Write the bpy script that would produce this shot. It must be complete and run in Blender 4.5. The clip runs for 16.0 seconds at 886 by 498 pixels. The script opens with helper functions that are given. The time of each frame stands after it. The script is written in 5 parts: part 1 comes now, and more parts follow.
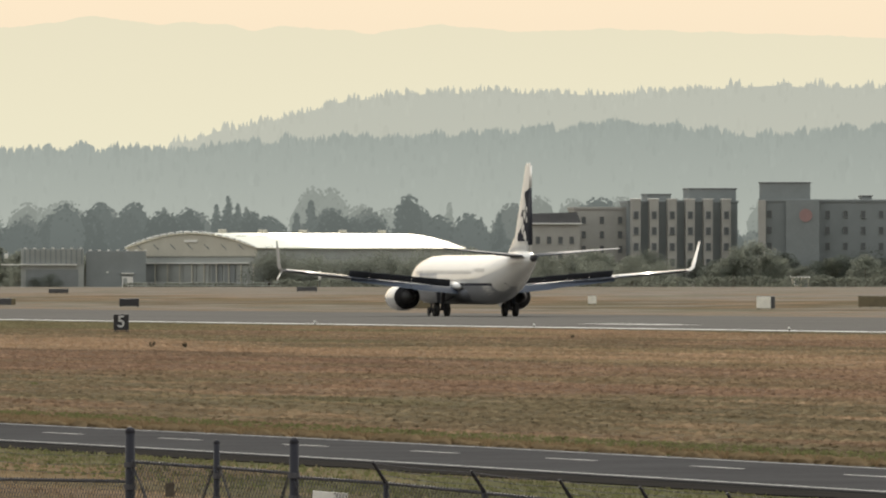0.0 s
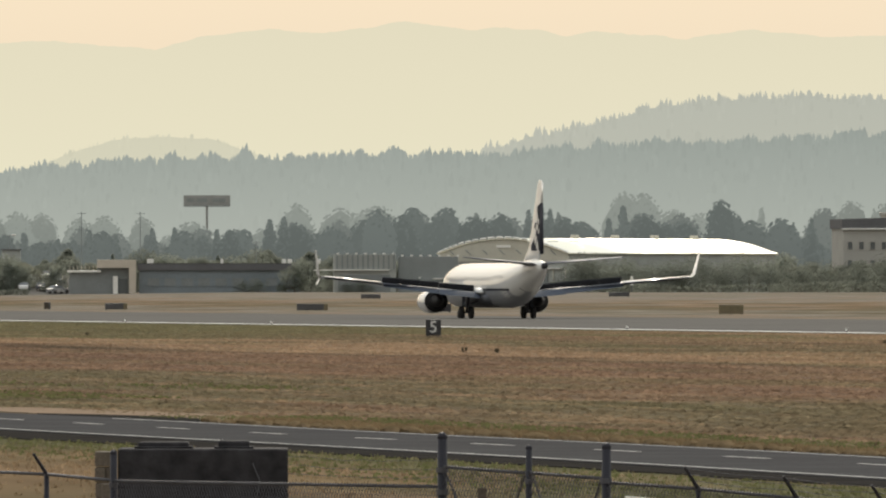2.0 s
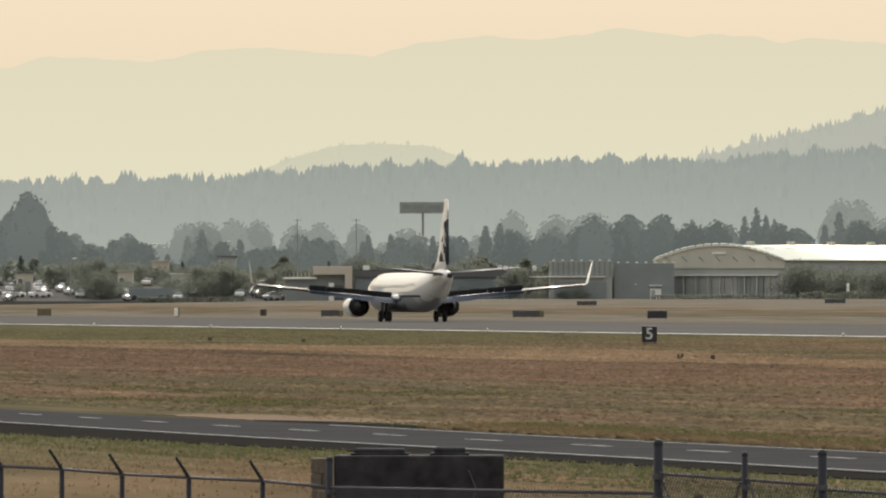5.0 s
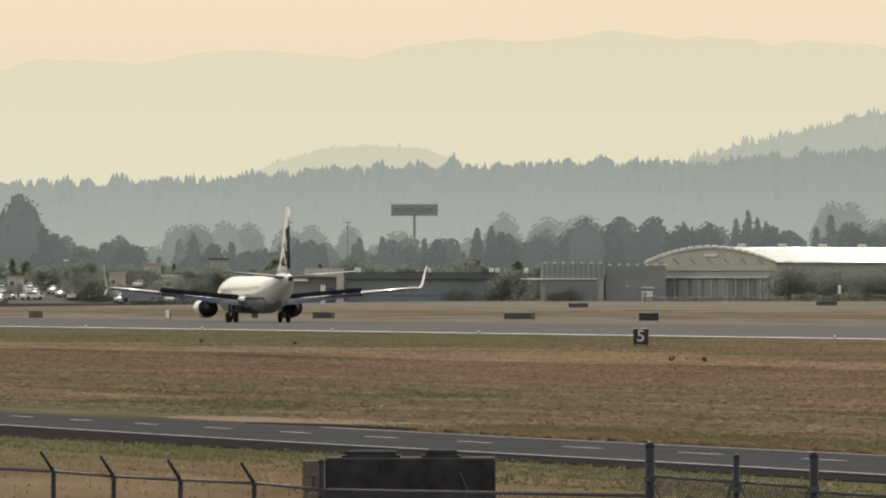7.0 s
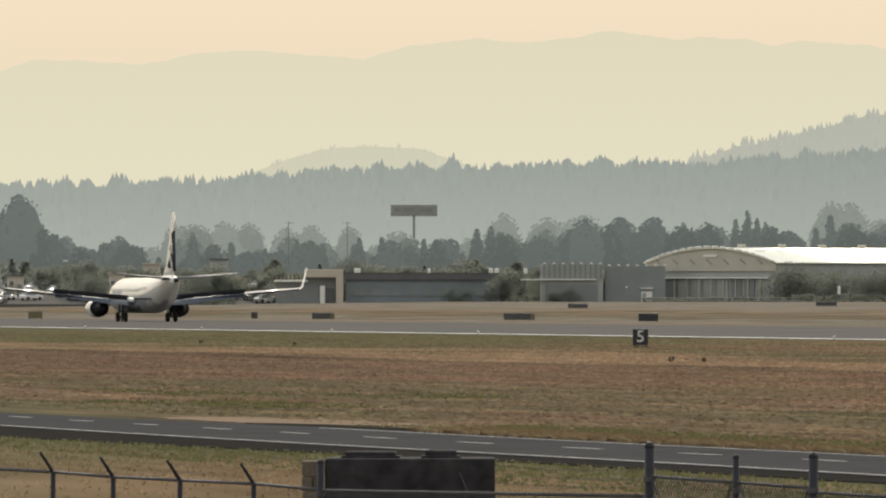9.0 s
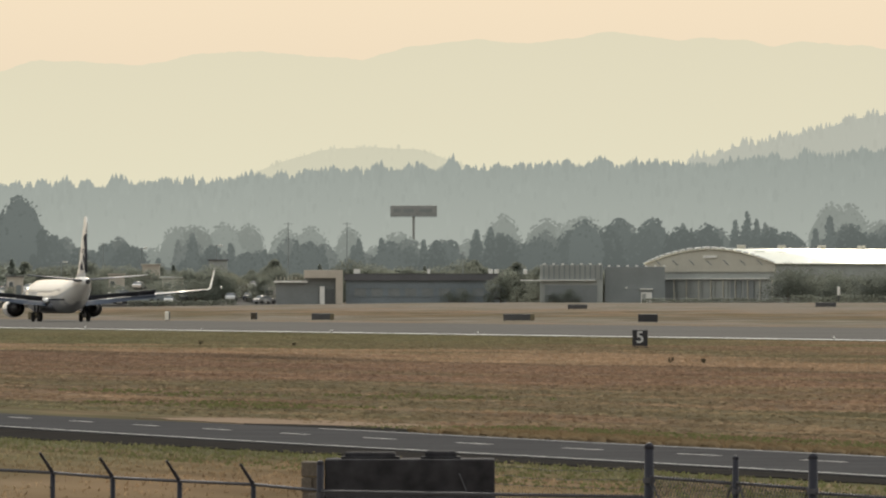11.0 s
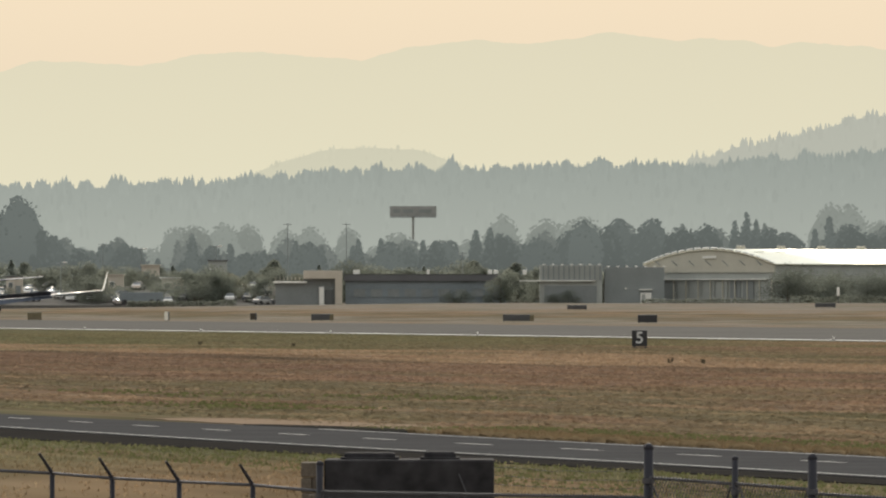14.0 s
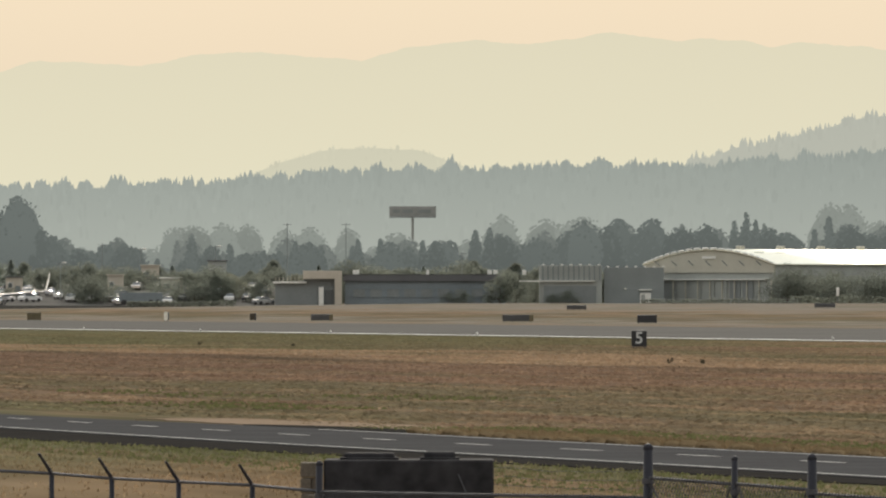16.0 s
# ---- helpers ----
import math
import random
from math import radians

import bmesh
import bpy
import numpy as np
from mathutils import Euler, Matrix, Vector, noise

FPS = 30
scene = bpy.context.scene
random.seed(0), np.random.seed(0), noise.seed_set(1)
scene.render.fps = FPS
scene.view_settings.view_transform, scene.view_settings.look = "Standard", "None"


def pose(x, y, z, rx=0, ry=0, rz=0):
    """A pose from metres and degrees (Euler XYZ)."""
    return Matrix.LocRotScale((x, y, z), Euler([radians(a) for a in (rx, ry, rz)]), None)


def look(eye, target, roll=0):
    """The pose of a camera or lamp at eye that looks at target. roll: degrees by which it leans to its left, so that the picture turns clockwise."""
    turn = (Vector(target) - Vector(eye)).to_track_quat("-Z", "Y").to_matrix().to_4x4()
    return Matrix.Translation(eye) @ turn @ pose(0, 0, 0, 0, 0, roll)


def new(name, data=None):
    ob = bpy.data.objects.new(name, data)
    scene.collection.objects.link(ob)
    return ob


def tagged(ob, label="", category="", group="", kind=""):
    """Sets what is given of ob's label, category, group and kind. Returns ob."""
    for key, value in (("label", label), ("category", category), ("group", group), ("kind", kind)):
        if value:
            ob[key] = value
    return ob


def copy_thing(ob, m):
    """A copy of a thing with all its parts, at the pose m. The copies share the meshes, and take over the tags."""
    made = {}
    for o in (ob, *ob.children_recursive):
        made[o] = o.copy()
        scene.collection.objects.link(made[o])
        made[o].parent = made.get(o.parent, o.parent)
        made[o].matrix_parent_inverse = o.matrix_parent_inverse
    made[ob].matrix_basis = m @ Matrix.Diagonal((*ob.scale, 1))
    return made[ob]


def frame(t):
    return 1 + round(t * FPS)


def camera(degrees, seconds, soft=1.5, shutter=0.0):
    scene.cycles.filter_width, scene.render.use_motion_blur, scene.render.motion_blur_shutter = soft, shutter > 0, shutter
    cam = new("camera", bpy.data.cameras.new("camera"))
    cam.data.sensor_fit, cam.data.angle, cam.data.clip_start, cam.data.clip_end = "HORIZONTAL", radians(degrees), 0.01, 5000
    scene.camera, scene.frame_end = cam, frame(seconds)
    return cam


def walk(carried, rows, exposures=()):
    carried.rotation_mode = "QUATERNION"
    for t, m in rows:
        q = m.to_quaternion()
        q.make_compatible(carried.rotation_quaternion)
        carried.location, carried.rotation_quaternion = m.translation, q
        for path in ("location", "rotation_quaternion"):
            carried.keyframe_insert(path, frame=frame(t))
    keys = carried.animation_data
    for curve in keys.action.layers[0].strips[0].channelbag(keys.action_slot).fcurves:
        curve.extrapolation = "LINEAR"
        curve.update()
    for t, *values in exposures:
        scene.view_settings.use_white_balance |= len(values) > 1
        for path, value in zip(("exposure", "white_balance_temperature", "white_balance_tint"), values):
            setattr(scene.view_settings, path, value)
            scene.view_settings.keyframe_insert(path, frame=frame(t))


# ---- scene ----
# x: across the runway, y: along the runway's heading, z: up. The tripod stands at x = y = 0.
EYE_Z = 2.75
LENS = 4.06
cam = camera(LENS, 16.0, 2.15)
PAN = [(0.0, -13.444, 0.1555), (0.5, -13.045, 0.1607), (1.0, -12.670, 0.1684), (1.5, -12.313, 0.1749), (2.0, -12.013, 0.1801), (2.5, -11.731, 0.1853),
       (3.0, -11.472, 0.1904), (3.5, -11.262, 0.1943), (4.0, -11.096, 0.1995), (4.2, -11.052, 0.2021), (5.2, -11.023, 0.2125), (6.3, -11.057, 0.2202),
       (6.5, -11.060, 0.2202), (7.0, -11.062, 0.2210), (7.5, -11.064, 0.2218), (8.0, -11.064, 0.2228), (9.0, -11.064, 0.2236), (11.3, -11.066, 0.2275),
       (12.5, -11.067, 0.2280), (14.0, -11.068, 0.2296), (16.0, -11.070, 0.2306)]      # seconds, yaw, pitch
walk(cam, [(t, pose(0, 0, EYE_Z, 90 + pitch, 0, yaw)) for t, yaw, pitch in PAN],
     [(0.0, 0.13), (1.0, 0.09), (2.0, 0.05), (3.0, 0.02), (5.0, 0.0), (16.0, 0.0)])

# ---- light ----
SUN_AZ, SUN_EL = 10.0, 31.0      # degrees from +y, to the right; height
sun = new("sun", bpy.data.lights.new("sun", "SUN"))
sun.data.energy, sun.data.angle, sun.data.color = 2.7, radians(2.5), (1.0, 0.9, 0.76)
a, e = radians(SUN_AZ), radians(SUN_EL)
sun.matrix_world = look((0, 0, 0), (-math.sin(a) * math.cos(e), -math.cos(a) * math.cos(e), -math.sin(e)))
world = bpy.data.worlds.new("world")
scene.world = world
world.use_nodes = True
wn = world.node_tree
sky = wn.nodes.new("ShaderNodeTexSky")
sky.sky_type, sky.sun_disc = "NISHITA", False
sky.sun_elevation, sky.sun_rotation = radians(SUN_EL), radians(SUN_AZ)
sky.air_density, sky.dust_density, sky.ozone_density, sky.altitude = 1.0, 4.0, 1.0, 0
tint = wn.nodes.new("ShaderNodeMix")
tint.data_type, tint.blend_type = "RGBA", "MULTIPLY"
tint.inputs[0].default_value = 1.0
tint.inputs[7].default_value = (1.0, 0.95, 0.86, 1)
wn.links.new(sky.outputs[0], tint.inputs[6])
haze = wn.nodes.new("ShaderNodeMix")      # thick sunlit summer haze over the whole dome
haze.data_type = "RGBA"
haze.inputs[0].default_value = 0.8
aloft = wn.nodes.new("ShaderNodeMix")     # cream at the horizon, whiter and brighter overhead
aloft.data_type = "RGBA"
aloft.inputs[6].default_value = (8.1, 7.2, 5.75, 1)
aloft.inputs[7].default_value = (13.0, 13.4, 13.2, 1)
spot = wn.nodes.new("ShaderNodeTexCoord")
rise = wn.nodes.new("ShaderNodeSeparateXYZ")
lift = wn.nodes.new("ShaderNodeMapRange")
lift.inputs[1].default_value, lift.inputs[2].default_value = 0.05, 0.6
wn.links.new(spot.outputs["Generated"], rise.inputs[0])
wn.links.new(rise.outputs[2], lift.inputs[0])
wn.links.new(lift.outputs[0], aloft.inputs[0])
wn.links.new(aloft.outputs[2], haze.inputs[7])
wn.links.new(tint.outputs[2], haze.inputs[6])
toward = wn.nodes.new("ShaderNodeVectorMath")
toward.operation = "DOT_PRODUCT"
toward.inputs[1].default_value = (math.sin(a) * math.cos(e), math.cos(a) * math.cos(e), math.sin(e))
glare = wn.nodes.new("ShaderNodeMapRange")
glare.inputs[1].default_value, glare.inputs[2].default_value = -1.0, 0.88
glare.inputs[3].default_value, glare.inputs[4].default_value = 0.72, 1.0
scale = wn.nodes.new("ShaderNodeVectorMath")
scale.operation = "SCALE"
wn.links.new(spot.outputs["Generated"], toward.inputs[0])
wn.links.new(toward.outputs["Value"], glare.inputs[0])
wn.links.new(haze.outputs[2], scale.inputs[0])
wn.links.new(glare.outputs[0], scale.inputs["Scale"])
wn.links.new(scale.outputs[0], wn.nodes["Background"].inputs[0])
wn.nodes["Background"].inputs[1].default_value = 0.1
scene.view_settings.exposure = 0.0


# ---- materials ----
def ramp_colour(c, k):
    return (min(1, c[0] * k), min(1, c[1] * k), min(1, c[2] * k), 1)


def mat(name, colour, rough=0.7, metal=0.0, var=0.15, size=1.0, fine=12.0, bump=0.0, coat=0.0, each=0.0, spec=0.5, pass_light=0.0):
    """A surface with mottling at two scales (size and size / fine metres), relief, and a shift of tone from piece to piece."""
    m = bpy.data.materials.new(name)
    m.use_nodes = True
    nt = m.node_tree
    b = nt.nodes["Principled BSDF"]
    b.inputs["Roughness"].default_value, b.inputs["Metallic"].default_value = rough, metal
    b.inputs["Coat Weight"].default_value = coat
    b.inputs["Specular IOR Level"].default_value = spec
    geo = nt.nodes.new("ShaderNodeTexCoord")
    big = nt.nodes.new("ShaderNodeTexNoise")
    big.inputs["Scale"].default_value, big.inputs["Detail"].default_value = 1 / size, 5
    small = nt.nodes.new("ShaderNodeTexNoise")
    small.inputs["Scale"].default_value, small.inputs["Detail"].default_value = fine / size, 3
    add = nt.nodes.new("ShaderNodeMath")
    add.operation = "ADD"
    half = nt.nodes.new("ShaderNodeMath")
    half.operation = "MULTIPLY"
    half.inputs[1].default_value = 0.5
    ramp = nt.nodes.new("ShaderNodeValToRGB")
    ramp.color_ramp.elements[0].position, ramp.color_ramp.elements[1].position = 0.32, 0.68
    ramp.color_ramp.elements[0].color = ramp_colour(colour, 1 - var)
    ramp.color_ramp.elements[1].color = ramp_colour(colour, 1 + var)
    for n in (big, small):
        nt.links.new(geo.outputs["Object"], n.inputs["Vector"])
    nt.links.new(big.outputs["Fac"], add.inputs[0])
    nt.links.new(small.outputs["Fac"], add.inputs[1])
    nt.links.new(add.outputs[0], half.inputs[0])
    nt.links.new(half.outputs[0], ramp.inputs[0])
    out = ramp.outputs[0]
    if each:
        info = nt.nodes.new("ShaderNodeObjectInfo")
        span = nt.nodes.new("ShaderNodeMapRange")
        span.inputs[3].default_value, span.inputs[4].default_value = 1 - each, 1 + each
        mul = nt.nodes.new("ShaderNodeHueSaturation")
        nt.links.new(info.outputs["Random"], span.inputs[0])
        nt.links.new(span.outputs[0], mul.inputs["Value"])
        nt.links.new(out, mul.inputs["Color"])
        out = mul.outputs[0]
    nt.links.new(out, b.inputs["Base Color"])
    if bump:
        bp = nt.nodes.new("ShaderNodeBump")
        bp.inputs["Strength"].default_value, bp.inputs["Distance"].default_value = bump, size / fine
        nt.links.new(small.outputs["Fac"], bp.inputs["Height"])
        nt.links.new(bp.outputs[0], b.inputs["Normal"])
    if pass_light:
        tr = nt.nodes.new("ShaderNodeBsdfTranslucent")
        mx = nt.nodes.new("ShaderNodeMixShader")
        mx.inputs[0].default_value = pass_light
        nt.links.new(out, tr.inputs[0])
        nt.links.new(b.outputs[0], mx.inputs[1])
        nt.links.new(tr.outputs[0], mx.inputs[2])
        nt.links.new(mx.outputs[0], nt.nodes["Material Output"].inputs[0])
    return m


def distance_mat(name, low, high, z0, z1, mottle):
    """Far country, its haze put into a plain glow that pales from the ridge (high) down into the valley (low)."""
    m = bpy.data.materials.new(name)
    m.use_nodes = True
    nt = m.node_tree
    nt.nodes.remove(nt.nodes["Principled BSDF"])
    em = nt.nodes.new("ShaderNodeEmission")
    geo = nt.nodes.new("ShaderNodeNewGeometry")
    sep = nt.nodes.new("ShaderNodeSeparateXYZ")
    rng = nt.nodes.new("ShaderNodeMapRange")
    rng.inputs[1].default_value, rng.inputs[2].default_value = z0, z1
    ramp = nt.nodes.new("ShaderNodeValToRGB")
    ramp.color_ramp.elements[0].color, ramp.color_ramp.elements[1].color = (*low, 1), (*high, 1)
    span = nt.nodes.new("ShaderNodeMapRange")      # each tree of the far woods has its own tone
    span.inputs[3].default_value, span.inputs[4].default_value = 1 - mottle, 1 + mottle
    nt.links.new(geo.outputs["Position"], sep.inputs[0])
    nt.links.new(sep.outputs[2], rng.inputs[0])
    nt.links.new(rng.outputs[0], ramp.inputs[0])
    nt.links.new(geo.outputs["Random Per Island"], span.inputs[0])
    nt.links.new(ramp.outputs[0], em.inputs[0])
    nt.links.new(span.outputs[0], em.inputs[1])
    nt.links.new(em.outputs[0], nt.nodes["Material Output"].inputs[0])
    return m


def field_mat(name="dry_grass", pass_light=0.0):
    """Dry airfield grass: bands along the runway, torn by stretched noise, with straw, rust and green tones."""
    m = bpy.data.materials.new(name)
    m.use_nodes = True
    nt = m.node_tree
    b = nt.nodes["Principled BSDF"]
    b.inputs["Roughness"].default_value = 0.95
    b.inputs["Specular IOR Level"].default_value = 0.0
    co = nt.nodes.new("ShaderNodeTexCoord")
    sep = nt.nodes.new("ShaderNodeSeparateXYZ")
    nt.links.new(co.outputs["Object"], sep.inputs[0])

    def noise_at(sx, sy, scale, detail=5):
        mp = nt.nodes.new("ShaderNodeMapping")
        mp.inputs["Scale"].default_value = (sx, sy, 1)
        n = nt.nodes.new("ShaderNodeTexNoise")
        n.inputs["Scale"].default_value, n.inputs["Detail"].default_value = scale, detail
        nt.links.new(co.outputs["Object"], mp.inputs[0])
        nt.links.new(mp.outputs[0], n.inputs["Vector"])
        return n.outputs["Fac"]

    def math_node(op, p, q):
        n = nt.nodes.new("ShaderNodeMath")
        n.operation = op
        for i, v in enumerate((p, q)):
            if isinstance(v, (int, float)):
                n.inputs[i].default_value = v
            else:
                nt.links.new(v, n.inputs[i])
        return n.outputs[0]

    warp = math_node("MULTIPLY", math_node("SUBTRACT", noise_at(1, 0.3, 0.06), 0.5), 0.6)
    x = math_node("ADD", math_node("DIVIDE", sep.outputs[0], 480), math_node("MULTIPLY", warp, math_node("DIVIDE", sep.outputs[0], 480)))
    bands = nt.nodes.new("ShaderNodeValToRGB")
    cr = bands.color_ramp
    stops = [(0, GRASS_NEAR), (33, GRASS_NEAR), (36, GRASS_GREEN), (41, GRASS_GREEN), (49.5, GRASS_OLIVE), (54, GRASS_OLIVE), (57, GRASS_RUST), (61, GRASS_OLIVE), (71, GRASS_OLIVE), (78, GRASS_RUST),
             (98, GRASS_RUST), (108, GRASS_STRAW), (122, GRASS_STRAW), (132, GRASS_OLIVE), (150, GRASS_RUST), (168, GRASS_STRAW), (180, GRASS_OLIVE), (262, GRASS_DUN), (267, GRASS_STRAW), (280, GRASS_DUN),
             (290, GRASS_DUN), (330, GRASS_OLIVE), (350, GRASS_STRAW), (375, GRASS_DUN), (480, GRASS_DUN)]
    stops = [(m / 480, c) for m, c in stops]
    cr.elements[0].position, cr.elements[0].color = stops[0][0], (*stops[0][1], 1)
    cr.elements[1].position, cr.elements[1].color = stops[-1][0], (*stops[-1][1], 1)
    for p, c in stops[1:-1]:
        cr.elements.new(p).color = (*c, 1)
    nt.links.new(x, bands.inputs[0])
    patch = nt.nodes.new("ShaderNodeMix")
    patch.data_type = "RGBA"
    patch.inputs[7].default_value = (*GRASS_STRAW, 1)
    sel = nt.nodes.new("ShaderNodeMapRange")
    sel.inputs[1].default_value, sel.inputs[2].default_value = 0.52, 0.66
    nt.links.new(noise_at(1, 0.12, 0.35, 6), sel.inputs[0])
    nt.links.new(math_node("MULTIPLY", sel.outputs[0], 0.7), patch.inputs[0])
    nt.links.new(bands.outputs[0], patch.inputs[6])
    fresh = nt.nodes.new("ShaderNodeMix")
    fresh.data_type = "RGBA"
    fresh.inputs[7].default_value = (*GRASS_GREEN, 1)
    sel = nt.nodes.new("ShaderNodeMapRange")
    sel.inputs[1].default_value, sel.inputs[2].default_value = 0.5, 0.62
    nt.links.new(noise_at(1, 0.14, 0.11, 7), sel.inputs[0])
    nt.links.new(math_node("MULTIPLY", sel.outputs[0], 0.4), fresh.inputs[0])
    nt.links.new(patch.outputs[2], fresh.inputs[6])
    damp = nt.nodes.new("ShaderNodeMix")          # greener stretch along the runway verge farther on
    damp.data_type = "RGBA"
    damp.inputs[7].default_value = (*GRASS_GREEN, 1)
    along, across = nt.nodes.new("ShaderNodeMapRange"), nt.nodes.new("ShaderNodeMapRange")
    along.inputs[1].default_value, along.inputs[2].default_value = 650, 780
    across.inputs[1].default_value, across.inputs[2].default_value = 116, 128
    nt.links.new(math_node("ADD", sep.outputs[1], math_node("MULTIPLY", warp, 900)), along.inputs[0])
    nt.links.new(math_node("ADD", sep.outputs[0], math_node("MULTIPLY", warp, 60)), across.inputs[0])
    near_side = math_node("LESS_THAN", sep.outputs[0], 260)
    nt.links.new(math_node("MULTIPLY", math_node("MULTIPLY", along.outputs[0], across.outputs[0]), math_node("MULTIPLY", near_side, 0.8)), damp.inputs[0])
    nt.links.new(fresh.outputs[2], damp.inputs[6])
    burnt = nt.nodes.new("ShaderNodeMix")         # a dry rust-brown stretch that ends at a curving mower's edge
    burnt.data_type = "RGBA"
    burnt.inputs[7].default_value = (*GRASS_BURNT, 1)
    reach, side, floor_in = nt.nodes.new("ShaderNodeMapRange"), nt.nodes.new("ShaderNodeMapRange"), nt.nodes.new("ShaderNodeMapRange")
    reach.inputs[1].default_value, reach.inputs[2].default_value = 330, 520
    side.inputs[1].default_value, side.inputs[2].default_value = 106, 103
    floor_in.inputs[1].default_value, floor_in.inputs[2].default_value = 50, 60
    nt.links.new(math_node("ADD", sep.outputs[1], math_node("MULTIPLY", warp, 900)), reach.inputs[0])
    nt.links.new(math_node("ADD", sep.outputs[0], math_node("MULTIPLY", warp, 30)), side.inputs[0])
    nt.links.new(sep.outputs[0], floor_in.inputs[0])
    ragged = nt.nodes.new("ShaderNodeMapRange")
    ragged.inputs[1].default_value, ragged.inputs[2].default_value = 0.32, 0.58
    ragged.inputs[3].default_value, ragged.inputs[4].default_value = 0.85, 0.35
    nt.links.new(noise_at(1, 0.05, 0.22, 6), ragged.inputs[0])
    nt.links.new(math_node("MULTIPLY", math_node("MULTIPLY", reach.outputs[0], side.outputs[0]), math_node("MULTIPLY", floor_in.outputs[0], ragged.outputs[0])), burnt.inputs[0])
    nt.links.new(damp.outputs[2], burnt.inputs[6])
    edge = nt.nodes.new("ShaderNodeMix")          # a dark line along that edge
    edge.data_type = "RGBA"
    edge.inputs[7].default_value = (0.055, 0.047, 0.036, 1)
    off = math_node("ABSOLUTE", math_node("SUBTRACT", math_node("ADD", sep.outputs[0], math_node("MULTIPLY", warp, 30)), 104.5), 0)
    near_edge, run = nt.nodes.new("ShaderNodeMapRange"), nt.nodes.new("ShaderNodeMapRange")
    near_edge.inputs[1].default_value, near_edge.inputs[2].default_value = 3.6, 0.4
    run.inputs[1].default_value, run.inputs[2].default_value = 390, 450
    nt.links.new(off, near_edge.inputs[0])
    nt.links.new(sep.outputs[1], run.inputs[0])
    nt.links.new(math_node("MULTIPLY", math_node("MULTIPLY", near_edge.outputs[0], run.outputs[0]), math_node("MULTIPLY", ragged.outputs[0], 1.1)), edge.inputs[0])
    nt.links.new(burnt.outputs[2], edge.inputs[6])
    hsv = nt.nodes.new("ShaderNodeHueSaturation")
    val = nt.nodes.new("ShaderNodeMapRange")
    val.inputs[1].default_value, val.inputs[2].default_value = 0.25, 0.75
    val.inputs[3].default_value, val.inputs[4].default_value = 0.68, 1.32
    nt.links.new(noise_at(1, 0.04, 1.1, 8), val.inputs[0])
    nt.links.new(val.outputs[0], hsv.inputs["Value"])
    nt.links.new(edge.outputs[2], hsv.inputs["Color"])
    nt.links.new(hsv.outputs[0], b.inputs["Base Color"])
    if pass_light:
        tuft = nt.nodes.new("ShaderNodeNewGeometry")
        tone = nt.nodes.new("ShaderNodeMapRange")
        tone.inputs[3].default_value, tone.inputs[4].default_value = 1.06, 1.42
        nt.links.new(tuft.outputs["Random Per Island"], tone.inputs[0])
        nt.links.new(math_node("MULTIPLY", val.outputs[0], tone.outputs[0]), hsv.inputs["Value"])
        tr = nt.nodes.new("ShaderNodeBsdfTranslucent")
        mx = nt.nodes.new("ShaderNodeMixShader")
        mx.inputs[0].default_value = pass_light
        nt.links.new(hsv.outputs[0], tr.inputs[0])
        nt.links.new(b.outputs[0], mx.inputs[1])
        nt.links.new(tr.outputs[0], mx.inputs[2])
        nt.links.new(mx.outputs[0], nt.nodes["Material Output"].inputs[0])
    return m


GRASS_DUN = (0.178, 0.158, 0.134)
GRASS_NEAR = (0.15, 0.108, 0.068)
GRASS_STRAW, GRASS_OLIVE, GRASS_GREEN, GRASS_RUST = (0.182, 0.13, 0.088), (0.104, 0.087, 0.058), (0.09, 0.088, 0.051), (0.136, 0.094, 0.067)
GRASS_BURNT = (0.108, 0.074, 0.056)
M_GRASS = field_mat()
M_TUFT = field_mat("dry_grass_blades", 0.88)
M_BLADE = mat("grass_blades", (0.188, 0.139, 0.082), 0.9, var=0.35, size=2.5, spec=0.0, pass_light=0.35)
M_WEED = mat("dark_dry_weed", (0.07, 0.06, 0.04), 0.9, var=0.3, size=0.3, spec=0.0)
M_BLADE_GREEN = mat("green_grass_blades", (0.13, 0.135, 0.062), 0.9, var=0.35, size=2.5, spec=0.0, pass_light=0.35)
M_RUNWAY = mat("runway_asphalt", (0.126, 0.12, 0.112), 0.95, var=0.2, size=14, fine=20, spec=0.0)
M_ROAD = mat("road_asphalt", (0.062, 0.061, 0.062), 0.95, var=0.2, size=3, fine=30, spec=0.0)
M_EARTH = mat("pale_dry_earth", (0.21, 0.16, 0.118), 0.95, var=0.2, size=1.5, fine=8, spec=0.0)
M_VERGE = mat("dark_verge_and_tar", (0.03, 0.028, 0.026), 0.95, var=0.3, size=1.2, spec=0.0)
M_PAINT = mat("white_road_paint", (0.6, 0.59, 0.56), 0.8, var=0.18, size=2.5, fine=14, spec=0.0)
M_PAINT_WORN = mat("worn_white_road_paint", (0.42, 0.41, 0.39), 0.8, var=0.25, size=1.5, fine=14, spec=0.0)
# Stained concrete, with the backlit front's shade put into its colour.
M_CONCRETE = mat("stained_shaded_concrete", (0.034, 0.033, 0.036), 0.95, var=0.5, size=0.9, fine=4, bump=0.15, spec=0.1)
M_BLOCK = mat("pale_concrete_block", (0.1, 0.085, 0.07), 0.95, var=0.3, size=0.4, each=0.35, spec=0.1)
M_GALV = mat("weathered_galvanised_steel", (0.085, 0.085, 0.095), 0.7, 0.15, var=0.25, size=0.3, spec=0.2)
M_POST = mat("dark_painted_steel", (0.018, 0.018, 0.025), 0.6, 0.0, var=0.25, size=0.3, spec=0.25)
